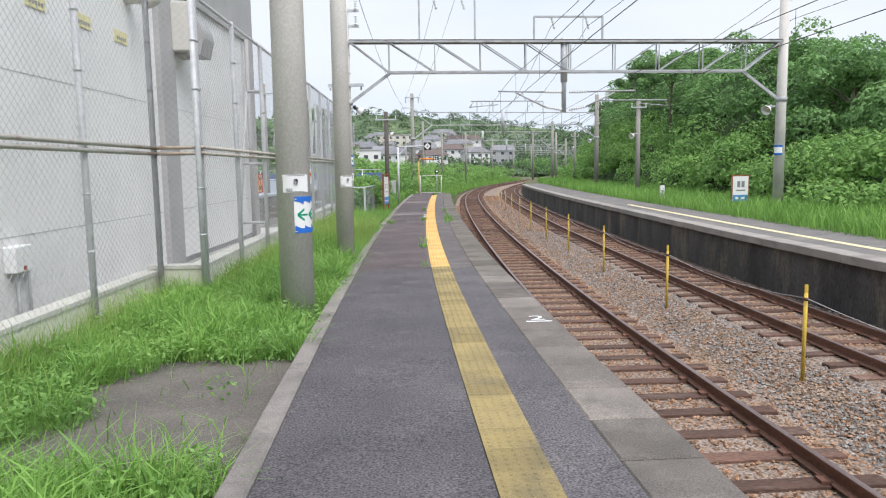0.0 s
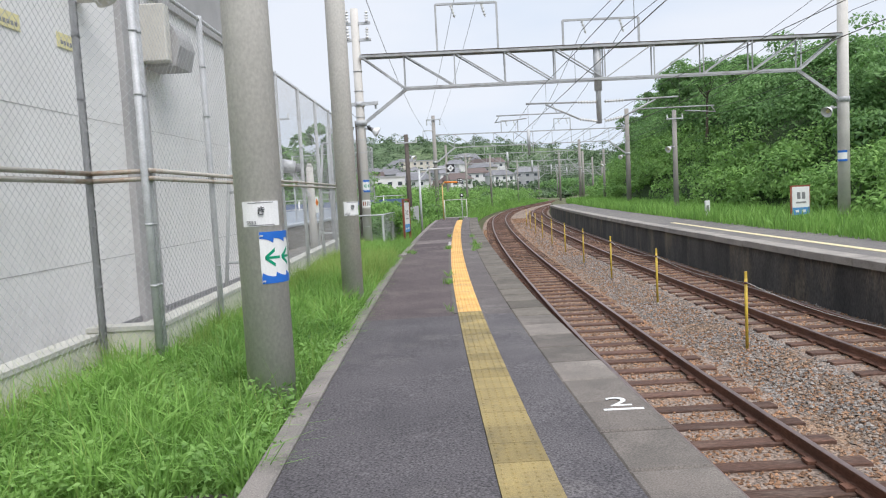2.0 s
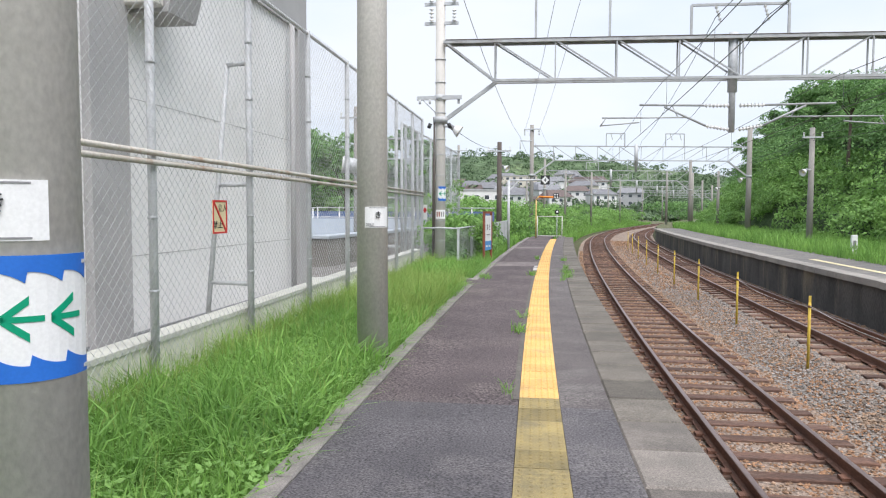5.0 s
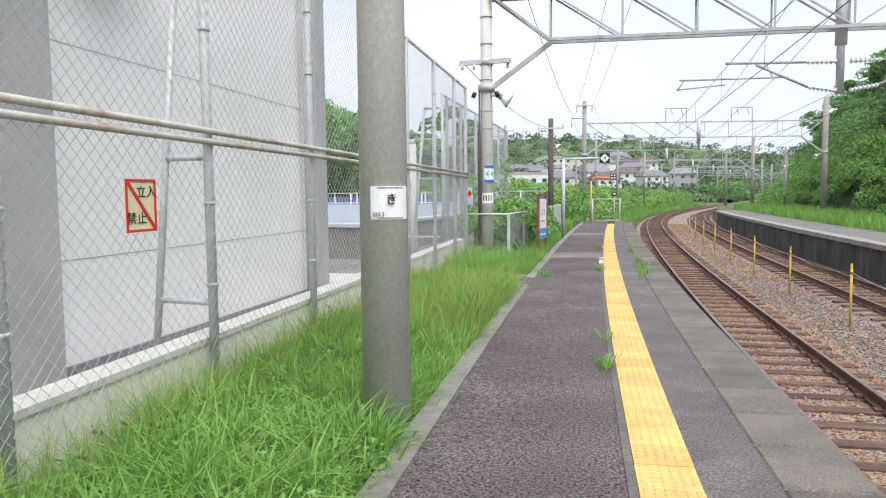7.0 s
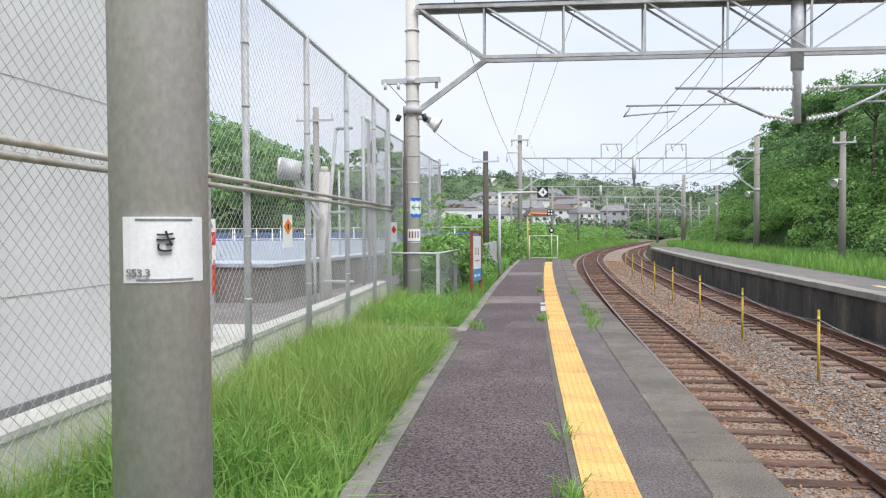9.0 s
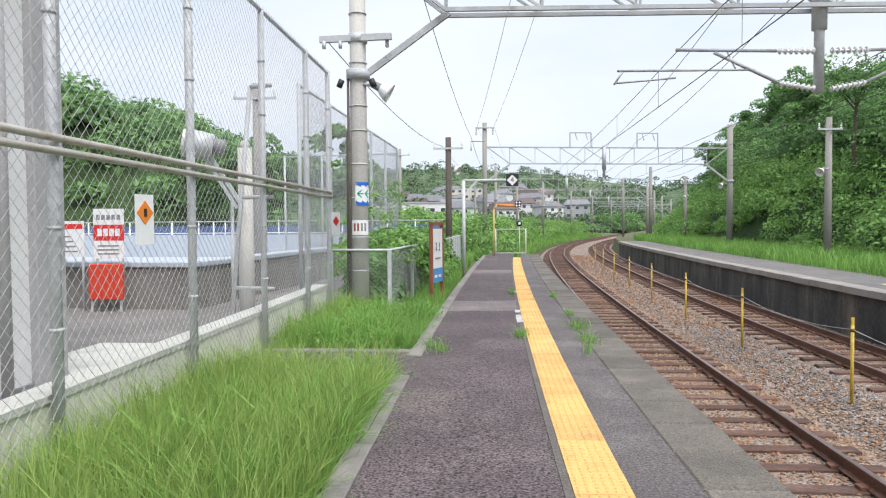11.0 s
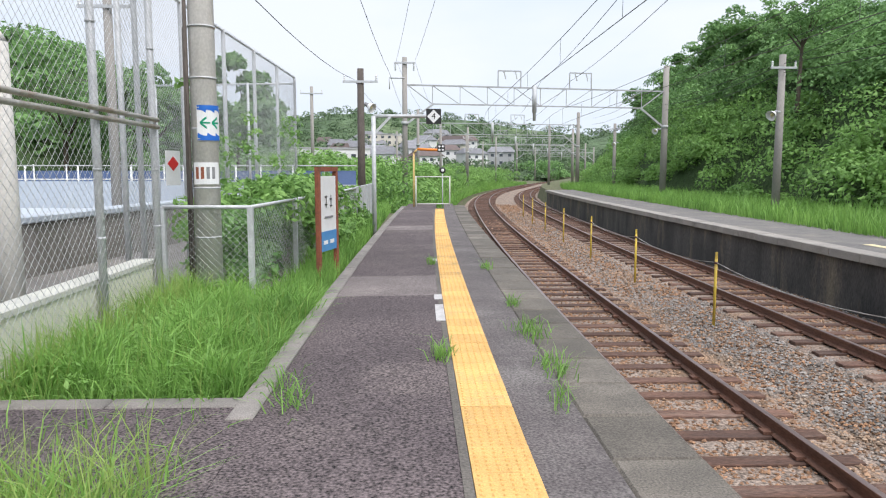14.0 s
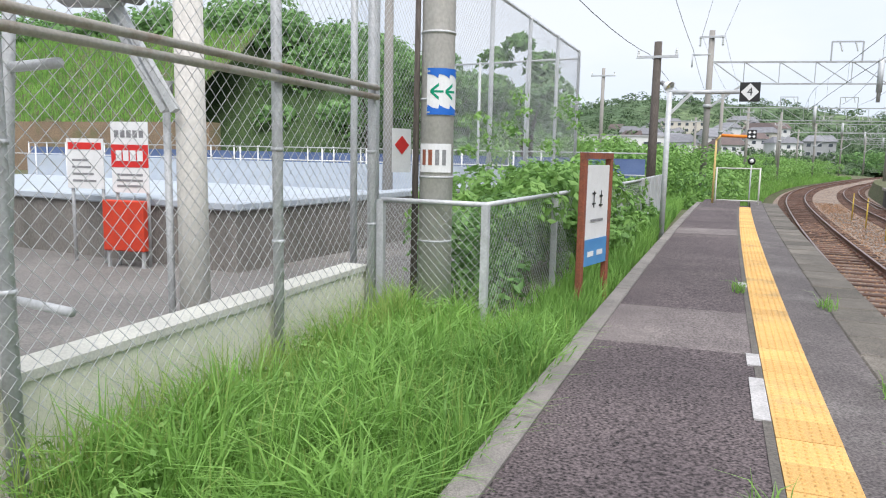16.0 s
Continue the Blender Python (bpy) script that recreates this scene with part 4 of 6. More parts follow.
# ---- overhead line ----
def insulator(a, b, parent, n=6, r=0.06):
    a, b = Vector(a), Vector(b)
    bm = tube(bmesh.new(), a, b, 0.025, n=8)
    for k in range(n):
        c = a.lerp(b, (k + 0.5) / n)
        d = (b - a).normalized() * 0.018
        tube(bm, c - d, c + d, r, r * 0.6, n=12)
    return part("insulator", bm, M_INSUL, parent, smooth=False)


def portal(pl, pr, ztop, zbot, label, detail=2, pole_h=7.3, drop=None, masts=(), base_z=-0.3, pole_l=0.15, pole_r=0.19):
    """Two concrete poles carrying a lattice beam. pl and pr: (x, y) of the poles."""
    t = thing("catenary_portal", label, "catenary portal", "catenary portals")
    a, b = Vector((*pl, 0)), Vector((*pr, 0))
    L = (b - a).length

    def at(s, z, back=0.0):
        p = a.lerp(b, s / L)
        return Vector((p.x, p.y + back, z))
    for p, pole_r, top in ((a, pole_l, pole_h - 0.6 if detail > 1 else pole_h), (b, pole_r, pole_h)):
        rod("pole", (p.x, p.y, base_z - 0.5), (p.x, p.y, top), pole_r, M_POLE if detail > 1 else M_LINEPOLE, t, r1=pole_r * 0.82, n=20)
    for back in ((-0.17, 0.17) if detail > 1 else (0.0,)):
        part("top_chord", bar(bmesh.new(), at(0.1, ztop, back), at(L - 0.1, ztop, back), 0.075, 0.075), M_TRUSS, t)
        part("bottom_chord", bar(bmesh.new(), at(1.45, zbot, back), at(L - 1.45, zbot, back), 0.065, 0.065), M_TRUSS, t)
        part("end_diagonal", bar(bmesh.new(), at(0.15, ztop, back), at(1.45, zbot, back), 0.05, 0.05), M_TRUSS, t)
        part("end_diagonal", bar(bmesh.new(), at(L - 0.15, ztop, back), at(L - 1.45, zbot, back), 0.05, 0.05), M_TRUSS, t)
        n = 8
        for k in range(n + 1):
            s = 1.45 + (L - 2.9) * k / n
            part("upright", bar(bmesh.new(), at(s, ztop, back), at(s, zbot, back), 0.036, 0.036), M_TRUSS, t)
            if k < n:
                s2 = 1.45 + (L - 2.9) * (k + 1) / n
                u, v = (ztop, zbot) if k < n / 2 else (zbot, ztop)
                part("diagonal", bar(bmesh.new(), at(s, u, back), at(s2, v, back), 0.036, 0.036), M_TRUSS, t)
    if detail > 1:
        part("top_plate", bar(bmesh.new(), at(0.15, ztop + 0.05), at(L - 0.15, ztop + 0.05), 0.43, 0.02), M_WOODPOLE, t, "dark weathered cover strip")
    for s0, s1 in ((0.12, 1.5), (L - 0.12, L - 1.5)):
        part("knee_brace", bar(bmesh.new(), at(s0, zbot - 1.0), at(s1, zbot), 0.08, 0.1), M_TRUSS, t)
        rod("collar", at(0 if s0 < 1 else L, zbot - 1.08), at(0 if s0 < 1 else L, zbot - 0.92), pole_r * 0.92 + 0.02, M_TRUSS, t, n=16)
    if drop:
        for s, zb in drop:
            rod("dropper", at(s, ztop + 0.12), at(s, zb), 0.08, M_GALV, t, n=14)
            rod("dropper_sleeve", at(s, ztop + 0.14), at(s, zbot - 0.35), 0.118, M_GALV, t, n=14)
    for s, w, h in masts:
        for q in (-w / 2, w / 2):
            part("mast", bar(bmesh.new(), at(s + q, ztop), at(s + q, ztop + h), 0.06, 0.06), M_TRUSS, t)
        part("mast_beam", bar(bmesh.new(), at(s - w / 2, ztop + h), at(s + w / 2, ztop + h), 0.06, 0.06), M_TRUSS, t)
        for q in (-0.25, 0.25):
            insulator(at(s + q * w, ztop + h - 0.03), at(s + q * w + 0.12, ztop + h - 0.42), t, 4, 0.05)
    return t, at


P1, at1 = portal((-2.58, 22.75), (12.8, 23.65), 5.83, 4.82, "steel lattice portal on two concrete poles over the tracks", 2, 7.9, drop=((7.5, 3.45),), masts=((3.45, 1.9, 1.5), (7.65, 2.4, 0.85)))
# cantilevers at the first portal
for tip, hold, sgn in ((2.6, 1.65, 1), (7.45, 8.6, -1)):
    c = thing("cantilever", "hinged steel cantilever arms with ribbed white insulators", "cantilever", "catenary cantilevers")
    xd = 4.97
    o = Vector((xd, 22.88, 0))
    p = lambda x, z: Vector((x, 23.19 + 0.06 * (x - xd), z))
    s = -1 if sgn > 0 else 1
    rod("top_tube", p(xd + s * 0.75, 4.14), p(tip - s * 0.0, 4.17), 0.028, M_TRUSS, c, n=8)
    insulator(p(xd + s * 0.12, 4.13), p(xd + s * 0.75, 4.14), c, 7)
    insulator(p(xd + s * 0.12, 3.52), p(xd + s * 0.7, 3.62), c, 7)
    rod("stay_tube", p(xd + s * 0.7, 3.62), p(xd + s * 1.75, 4.12), 0.03, M_TRUSS, c, n=8)
    rod("steady_tube", p(hold, 3.84), p(xd + s * 1.1, 3.84), 0.02, M_TRUSS, c, n=8)
    rod("hook", p(hold + s * -0.1, 3.84), p(hold + 0.05 * s, 3.62), 0.016, M_TRUSS, c, n=8)
    rod("registration_arm", p(hold + 0.05 * s, 3.64), p(hold - s * 0.95, 3.72), 0.016, M_TRUSS, c, n=8)
    rod("hanger", p(xd + s * 1.4, 3.84), p(xd + s * 1.55, 4.15), 0.014, M_TRUSS, c, n=8)

P2, at2 = portal((-0.98, 51.6), (13.45, 54.2), 5.72, 4.78, "distant steel lattice portal on concrete poles", 1, 7.1, drop=((7.0, 4.0),), masts=((5.6, 1.25, 0.85), (9.6, 1.25, 0.85)))
part("crossarm", bar(bmesh.new(), (-1.5, 51.45, 6.8), (-0.46, 51.45, 6.8), 0.08, 0.08), M_GALV, P2)
for q in (-1.45, -0.51):
    insulator((q, 51.45, 6.78), (q, 51.45, 6.4), P2, 4, 0.06)
rod("side_arm", (-0.98, 51.5, 6.05), (-1.75, 51.5, 6.05), 0.035, M_GALV, P2, n=8)
rod("side_drop", (-1.75, 51.5, 6.05), (-1.75, 51.5, 5.5), 0.03, M_GALV, P2, n=8)
far_portals = [(-0.4, 80.0, 15.0, 83.0)] + [(E(q) - 2.9, q, E(q + 4) + 10.6, q + 4) for q in (106.0, 131.0, 156.0, 181.0)]
for x0, y0, x1, y1 in far_portals:
    portal((x0, y0), (x1, y1), 5.7, 4.7, "far catenary portal along the curving line", 1, 6.9, drop=((0.46 * (x1 - x0), 4.0),), masts=((0.33 * (x1 - x0), 1.3, 0.85), (0.62 * (x1 - x0), 1.3, 0.85)))

# crossarm, switch gear and lamp on the near portal pole
ca = thing("crossarm", "short steel crossarm with insulators on concrete pole", "crossarm", at=(-0.10, 0.61, 0))
part("arm", bar(bmesh.new(), (-3.1, 22.1, 4.4), (-1.9, 22.0, 4.4), 0.08, 0.1), M_GALV, ca)
for x in (-3.02, -2.75, -1.98):
    rod("pin", (x, 22.05, 4.36), (x, 22.05, 4.24), 0.03, M_GALV, ca, n=8)
rod("band", (-2.48, 22.14, 4.34), (-2.48, 22.14, 4.48), 0.16, M_GALV, ca, n=16)
for x, s in ((-2.72, -1), (-2.24, 1)):
    rod("knob", (x, 22.0, 3.72), (x + 0.05 * s, 22.0, 3.6), 0.05, M_BLACK, ca, n=8)
rod("conduit", (-2.63, 22.05, -0.4), (-2.63, 22.05, 3.9), 0.022, M_WOODPOLE, ca, n=8)
rod("conduit", (-2.68, 22.1, -0.4), (-2.66, 22.1, 2.9), 0.018, M_WOODPOLE, ca, n=8)
for z in (0.6, 1.15, 1.8, 2.35, 2.9, 3.3, 4.0, 4.8, 5.4):
    rod("steel_band", (-2.48, 22.14, z), (-2.48, 22.14, z + 0.018), 0.149, M_GALV, ca, n=20)
for z in (6.35, 6.85):
    part("switch_arm", bar(bmesh.new(), (-2.9, 22.1, z), (-2.0, 22.1, z), 0.06, 0.08), M_GALV, ca)
    insulator((-2.7, 22.0, z + 0.02), (-2.7, 22.0, z + 0.4), ca, 4, 0.06)
    insulator((-2.1, 22.0, z + 0.02), (-2.1, 22.0, z + 0.35), ca, 4, 0.06)


def lamp(x, y, z, dx, dy, label, s=1.0):
    """A wide white enamel reflector on a short arm."""
    l = thing("platform_lamp", label, "lamp", "platform lamps", at=Matrix.Translation((x, y, z)))
    d = Vector((dx, dy, -0.55)).normalized()
    rod("arm", (-dx * 0.28 * s, -dy * 0.28 * s, 0.06), (0, 0, 0.02), 0.03 * s, M_GALV, l, n=8)
    part("socket", tube(bmesh.new(), -d * 0.12 * s, d * 0.02 * s, 0.06 * s, 0.07 * s, 12), M_GREYTXT, l)
    bm = bmesh.new()
    q = d.to_track_quat("Z", "Y").to_matrix()
    rings = []
    for h, r in ((0.0, 0.06), (0.05, 0.10), (0.13, 0.14), (0.2, 0.165), (0.19, 0.155), (0.12, 0.13), (0.05, 0.09)):
        rings.append([bm.verts.new(q @ Vector((r * s * math.cos(a), r * s * math.sin(a), h * s))) for a in [k * 6.2832 / 16 for k in range(16)]])
    for a, b in zip(rings, rings[1:]):
        for k in range(16):
            bm.faces.new((a[k], a[(k + 1) % 16], b[(k + 1) % 16], b[k]))
    part("reflector", bm, M_WHITE, l, "white enamel reflector", smooth=True)
    bm = bmesh.new()
    bmesh.ops.create_uvsphere(bm, u_segments=12, v_segments=8, radius=0.055 * s, matrix=Matrix.Translation(d * 0.12 * s))
    part("bulb", bm, M_YSIGN, l, "unlit bulb", smooth=True)
    return l


lamp(-2.22, 22.7, 3.6, 0.95, 0.1, "unlit white reflector lamp on concrete pole")
lamp(12.3, 23.5, 3.52, -0.9, -0.5, "unlit white reflector lamp on portal pole", 1.1)
lamp(11.9, 38.8, 3.3, -0.9, -0.5, "unlit white reflector lamp on slim pole", 1.1)
lamp(12.95, 54.0, 3.6, -0.9, -0.5, "unlit white reflector lamp on far pole", 1.1)
lamp(-2.0, 39.7, 3.6, 0.9, -0.5, "unlit white reflector lamp on wooden pole", 1.1)
lamp(14.5, 68.0, 3.4, -0.9, -0.5, "unlit white reflector lamp by far platform", 1.1)

# plates on the portal pole
arrow_sign(-2.58, 22.75, 0.151, 1.68, 2.06, 0.75, "blue and white direction sign with green arrow", 0.30)
s = thing("pole_plate", "white steel plate with red writing bars on pole", "plate", at=(-2.58, 22.75, 0))
part("panel", bent(bmesh.new(), 0.151, -0.15, 0.15, 1.2, 1.44, 0.3, 0.004), M_WHITE, s)
for k in range(4):
    part("writing", bent(bmesh.new(), 0.155, -0.12 + 0.06 * k, -0.085 + 0.06 * k, 1.26, 1.39, 0.3, 0.002, 2), M_RUSTFRAME if k < 2 else M_GREYTXT, s)
s = thing("pole_plate", "small blue and white direction plate on portal pole", "plate", at=(12.74, 23.65, 0))
part("panel", bent(bmesh.new(), 0.188, -0.15, 0.15, 1.85, 2.2, -0.35, 0.004), M_WHITE, s)
part("band", bent(bmesh.new(), 0.192, -0.15, 0.15, 1.85, 1.92, -0.35, 0.002), M_BLUE, s)
part("band", bent(bmesh.new(), 0.192, -0.15, 0.15, 2.13, 2.2, -0.35, 0.002), M_BLUE, s)

# slim poles with crossarms
def slim_pole(x, y, h, r, material, label, arm=0.9, zb=-0.4):
    p = thing("utility_pole", label, "utility pole", at=(x, y, 0))
    rod("shaft", (0, 0, zb - 0.5), (0, 0, h), r, material, p, r1=r * 0.75, n=14)
    if arm:
        part("crossarm", bar(bmesh.new(), (-arm / 2, -0.1, h - 0.45), (arm / 2, -0.1, h - 0.45), 0.07, 0.07), M_GALV, p)
        for q in (-arm / 2 + 0.05, arm / 2 - 0.05):
            insulator((q, -0.1, h - 0.42), (q, -0.1, h - 0.22), p, 3, 0.045)
    return p


slim_pole(12.25, 39.1, 5.3, 0.15, M_LINEPOLE, "slim concrete pole with crossarm before the thicket")
slim_pole(-2.25, 39.7, 4.85, 0.15, M_WOODPOLE, "dark wooden utility pole beyond the fence", 1.2)
slim_pole(-7.0, 60.0, 6.6, 0.13, M_LINEPOLE, "far utility pole with crossarms", 1.4)
slim_pole(15.0, 70.0, 5.0, 0.15, M_LINEPOLE, "slim concrete pole beside far platform", 0.8)
slim_pole(-7.5, 32.0, 5.6, 0.13, M_LINEPOLE, "concrete utility pole behind the pool", 1.3)
for x, y, h in ((2.0, 92.0, 6.5), (6.5, 118.0, 6.5), (14.6, 96.0, 6.5), (11.0, 142.0, 6.5), (-3.0, 100.0, 6.0)):
    slim_pole(x, y, h, 0.16, M_LINEPOLE, "far concrete line pole", 1.0)

# wires
def track_wire(centre, z, y0, y1, r, lab, zig=0.0, droop=0.0, name="contact_wire"):
    pts = []
    for y in steps(y0, y1, 3.0):
        ph = ((y - 22.8) / 30.0) % 1.0
        pts.append((E(min(y, 150)) + centre + zig * math.cos(math.pi * (y - 22.8) / 30.0), y, z - droop * 4 * ph * (1 - ph)))
    return wire(name, pts, r, M_WIRE, lab, "overhead wire")


for c in (1.6, 5.38):
    track_wire(c, 3.72, -8, 150, 0.009, "thin overhead contact wire above the track", 0.2)
    track_wire(c, 4.55, -8, 150, 0.009, "thin messenger wire above the contact wire", 0.2, 0.3, "messenger_wire")
    k = thing("wire_hangers", "thin vertical hangers between overhead wires", "overhead wire", at=(0, 0, 0))
    for y in range(-4, 60, 5):
        ph = ((y - 22.8) / 30.0) % 1.0
        x = E(y) + c + 0.2 * math.cos(math.pi * (y - 22.8) / 30.0)
        wire("hanger", [(x, y, 3.72), (x, y, 4.55 - 1.2 * ph * (1 - ph))], 0.005, M_WIRE, parent=k)


def feeder(pts, lab, drop=0.35, r=0.011):
    out = []
    for a, b in zip(pts, pts[1:]):
        out += sag(a, b, drop, 8)[: None if b is pts[-1] else -1]
    return wire("feeder_wire", out, r, M_CABLE, lab, "overhead wire")


for q, z in ((3.5, 6.3), (4.75, 6.3)):
    feeder([(q + 0.9, -8, z), (q + 0.9, 22.9, z), (q * 1.25 + 1.9, 53, z - 0.2), (q + 5, 82, z - 0.3), (q + 7, 108, z - 0.4)], "dark feeder wire hung above the portals")
for q, q2 in ((0.55, -1.4), (1.25, -0.45)):
    feeder([(q + 0.5, -8, 7.6), (q, 22.4, 7.5), (q2, 51.6, 6.9), (q2 + 1.5, 80, 6.7)], "thin grey wire hung above the portals", 0.3, 0.008)
feeder([(-2.25, 22.7, 7.75), (-1.75, 51.5, 6.3), (-1.2, 80, 6.2)], "dark cable running between concrete poles", 0.5, 0.012)
feeder([(-3.1, 22.7, 4.4), (-2.5, 39.7, 4.5), (-1.5, 60, 4.4)], "thin cable between crossarms", 0.3, 0.009)
for z, x in ((7.9, 13.2), (7.3, 13.1), (6.6, 13.1)):
    feeder([(x - 1.5, -8, z), (x, 23.65, z), (x + 0.7, 54.2, z - 1.3), (x + 3, 82, z - 1.6)], "dark feeder wire on portal poles beside the hill", 0.4)
for z in (5.0, 4.7):
    feeder([(12.74, 23.5, z), (12.25, 39.1, z), (13.4, 54.1, z), (15.0, 70.0, 4.6)], "dark cable slung between poles beside the hill", 0.25, 0.012)

# ---- far platform things ----
ns = thing("station_name_board", "white and blue station name board on two posts in grass", "sign", at=Matrix.Translation((11.62, 24.1, -0.2)) @ pose(0, 0, 0, 0, 0, 8))
for q in (-0.32, 0.32):
    rod("post", (q, 0.03, -0.5), (q, 0.03, 1.35), 0.03, M_RUSTFRAME, ns, n=8)
boxed("panel", (-0.30, 0.30, -0.02, 0.02, 0.38, 1.3), M_WHITE, ns)
boxed("blue_band", (-0.30, 0.30, -0.024, -0.02, 0.38, 0.62), M_FADEBLUE, ns)
boxed("top_rail", (-0.35, 0.35, 0.0, 0.06, 1.3, 1.35), M_RUSTFRAME, ns)
for d in ((-0.14, -0.02, 0.9, 1.12), (0.03, 0.15, 0.9, 1.12), (-0.18, 0.18, 0.76, 0.81), (-0.2, -0.08, 0.46, 0.54), (0.02, 0.16, 0.46, 0.54)):
    boxed("writing", (d[0], d[1], -0.028, -0.024, d[2], d[3]), M_GREYTXT if d[3] > 0.7 else M_WHITE, ns)
mp = thing("distance_post", "small white post with dark writing in grass", "marker post", at=(11.05, 31.1, -0.25))
boxed("shaft", (-0.1, 0.1, -0.06, 0.06, -0.4, 0.85), M_WHITE, mp, bevel=0.015)
boxed("writing", (-0.05, 0.05, -0.064, -0.06, 0.35, 0.65), M_GREYTXT, mp)
boxed("foot", (-0.102, 0.102, -0.064, 0.062, -0.02, 0.1), M_BLACK, mp)

# ---- low fence, name board, platform end ----
def low_fence(pts, label, h=0.95, ground=-0.15):
    f = thing("low_fence", label, "fence")
    for i, (x, y) in enumerate(pts):
        part("post", bar(bmesh.new(), (x, y, ground - 0.3), (x, y, h), 0.06, 0.06), M_GALV, f)
    for (x0, y0), (x1, y1) in zip(pts, pts[1:]):
        rod("rail", (x0, y0, h), (x1, y1, h), 0.022, M_GALV, f, n=8)
        v, fa = chainlink(math.hypot(x1 - x0, y1 - y0), h - ground, 0.078, 0.002)
        o = from_arrays("netting", v, fa, M_WIREMESH, f, smooth=True)
        o.matrix_basis = Matrix.Translation((x0, y0, ground)) @ pose(0, 0, 0, 0, 0, math.degrees(math.atan2(y1 - y0, x1 - x0)))
    return f


low_fence([(-3.04, 22.62), (-2.06, 22.56), (-1.95, 24.7), (-1.85, 26.8), (-1.75, 28.9), (-1.68, 31.0)], "low galvanised chain-link fence behind the name board")
wf = thing("sheet_fence", "weathered pale corrugated sheet fence by platform end", "fence")
for k in range(6):
    boxed("sheet", (-1.68 + 0.012 * k - 0.02, -1.68 + 0.012 * k + 0.02, 31.1 + 0.85 * k, 31.92 + 0.85 * k, -0.3, 0.98), M_GALV, wf, bevel=0.008)
nb = thing("station_name_board", "rust-framed white and blue station name board", "sign", at=Matrix.Translation((-1.42, 24.1, 0.0)) @ pose(0, 0, 0, 0, 0, 77) @ Matrix.Diagonal((0.9, 1, 1, 1)))
for q in (-0.36, 0.36):
    boxed("post", (q - 0.035, q + 0.035, -0.03, 0.03, -0.5, 1.34), M_RUSTFRAME, nb, bevel=0.006)
boxed("top_rail", (-0.395, 0.395, -0.03, 0.03, 1.34, 1.4), M_RUSTFRAME, nb)
boxed("panel", (-0.32, 0.32, -0.018, 0.018, 0.3, 1.28), M_WHITE, nb)
boxed("blue_band", (-0.32, 0.32, -0.022, -0.018, 0.3, 0.56), M_FADEBLUE, nb)
for d in ((-0.15, -0.06, 0.9, 0.915), (-0.11, -0.095, 0.87, 1.03), (-0.15, -0.06, 1.0, 1.015), (0.05, 0.14, 0.97, 0.985), (0.09, 0.105, 0.87, 1.03), (0.05, 0.14, 0.88, 0.895), (-0.17, 0.17, 0.73, 0.755), (-0.22, -0.06, 0.39, 0.44), (0.04, 0.2, 0.39, 0.44)):
    boxed("writing", (d[0], d[1], -0.026, -0.022, d[2], d[3]), M_BLACK if d[3] > 0.85 else M_WHITE if d[3] < 0.6 else M_GREYTXT, nb)

gate = thing("end_gate", "slim beige steel tube gate closing the platform's end", "gate")
gy = 41.5
for x in (-0.36, 0.92):
    rod("post", (x, gy, -0.3), (x, gy, 1.15), 0.024, M_AC, gate, n=8)
for z in (0.1, 1.12):
    rod("bar", (-0.36, gy, z), (0.92, gy, z), 0.02, M_AC, gate, n=8)
fr = thing("sign_gantry", "grey steel tube frame carrying a stop marker", "gantry")
rod("post", (-1.22, 30.6, -0.3), (-1.22, 30.6, 2.55), 0.05, M_GALV, fr, n=10)
rod("beam", (-1.22, 30.6, 2.55), (-0.06, 31.0, 2.58), 0.04, M_GALV, fr, n=10)
part("knee", bar(bmesh.new(), (-1.22, 30.6, 2.15), (-0.85, 30.7, 2.55), 0.05, 0.05), M_GALV, fr)
s4 = thing("stop_marker", "black square marker with white diamond and numeral", "sign", at=(0.12, 31.05, 2.58))
boxed("panel", (-0.17, 0.17, -0.015, 0.015, -0.17, 0.17), M_BLACK, s4)
part("diamond", box(bmesh.new(), -0.108, 0.108, -0.019, -0.015, -0.108, 0.108, m=pose(0, 0, 0, 0, 45, 0)), M_WHITE, s4)
lettering("numeral", "4", 0.2, pose(0, -0.02, 0), M_BLACK, s4, 0.002)
og = thing("orange_frame", "slim ochre post with an orange arm by the gate", "post")
rod("post", (-0.44, 41.7, -0.4), (-0.44, 41.7, 2.0), 0.034, M_OCHRE, og, n=10)
rod("bend", (-0.44, 41.7, 2.0), (-0.3, 41.7, 2.16), 0.034, M_OCHRE, og, n=10)
rod("arm", (-0.3, 41.7, 2.16), (0.46, 41.75, 2.13), 0.05, M_ORANGE, og, n=10)
om = thing("stop_marker", "small black marker with white diamonds on orange arm", "sign", at=(0.6, 41.72, 2.2))
boxed("panel", (-0.14, 0.14, -0.015, 0.015, -0.14, 0.14), M_BLACK, om)
for q, w in ((-0.065, 0.065), (0.065, 0.065), (-0.065, -0.065), (0.065, -0.065)):
    part("diamond", box(bmesh.new(), -0.036, 0.036, -0.019, -0.015, -0.036, 0.036, m=pose(q, 0, w, 0, 45, 0)), M_WHITE, om)
rp = thing("round_marker", "small round marker on a thin grey post", "marker post", at=(0.66, 41.9, 0))
rod("post", (0, 0, -0.4), (0, 0, 1.3), 0.02, M_GALV, rp, n=8)
rod("disc", (0, -0.02, 1.36), (0, 0.02, 1.36), 0.12, M_BLACK, rp, n=20)
rod("disc_face", (0, -0.024, 1.36), (0, -0.018, 1.36), 0.06, M_WHITE, rp, n=20)

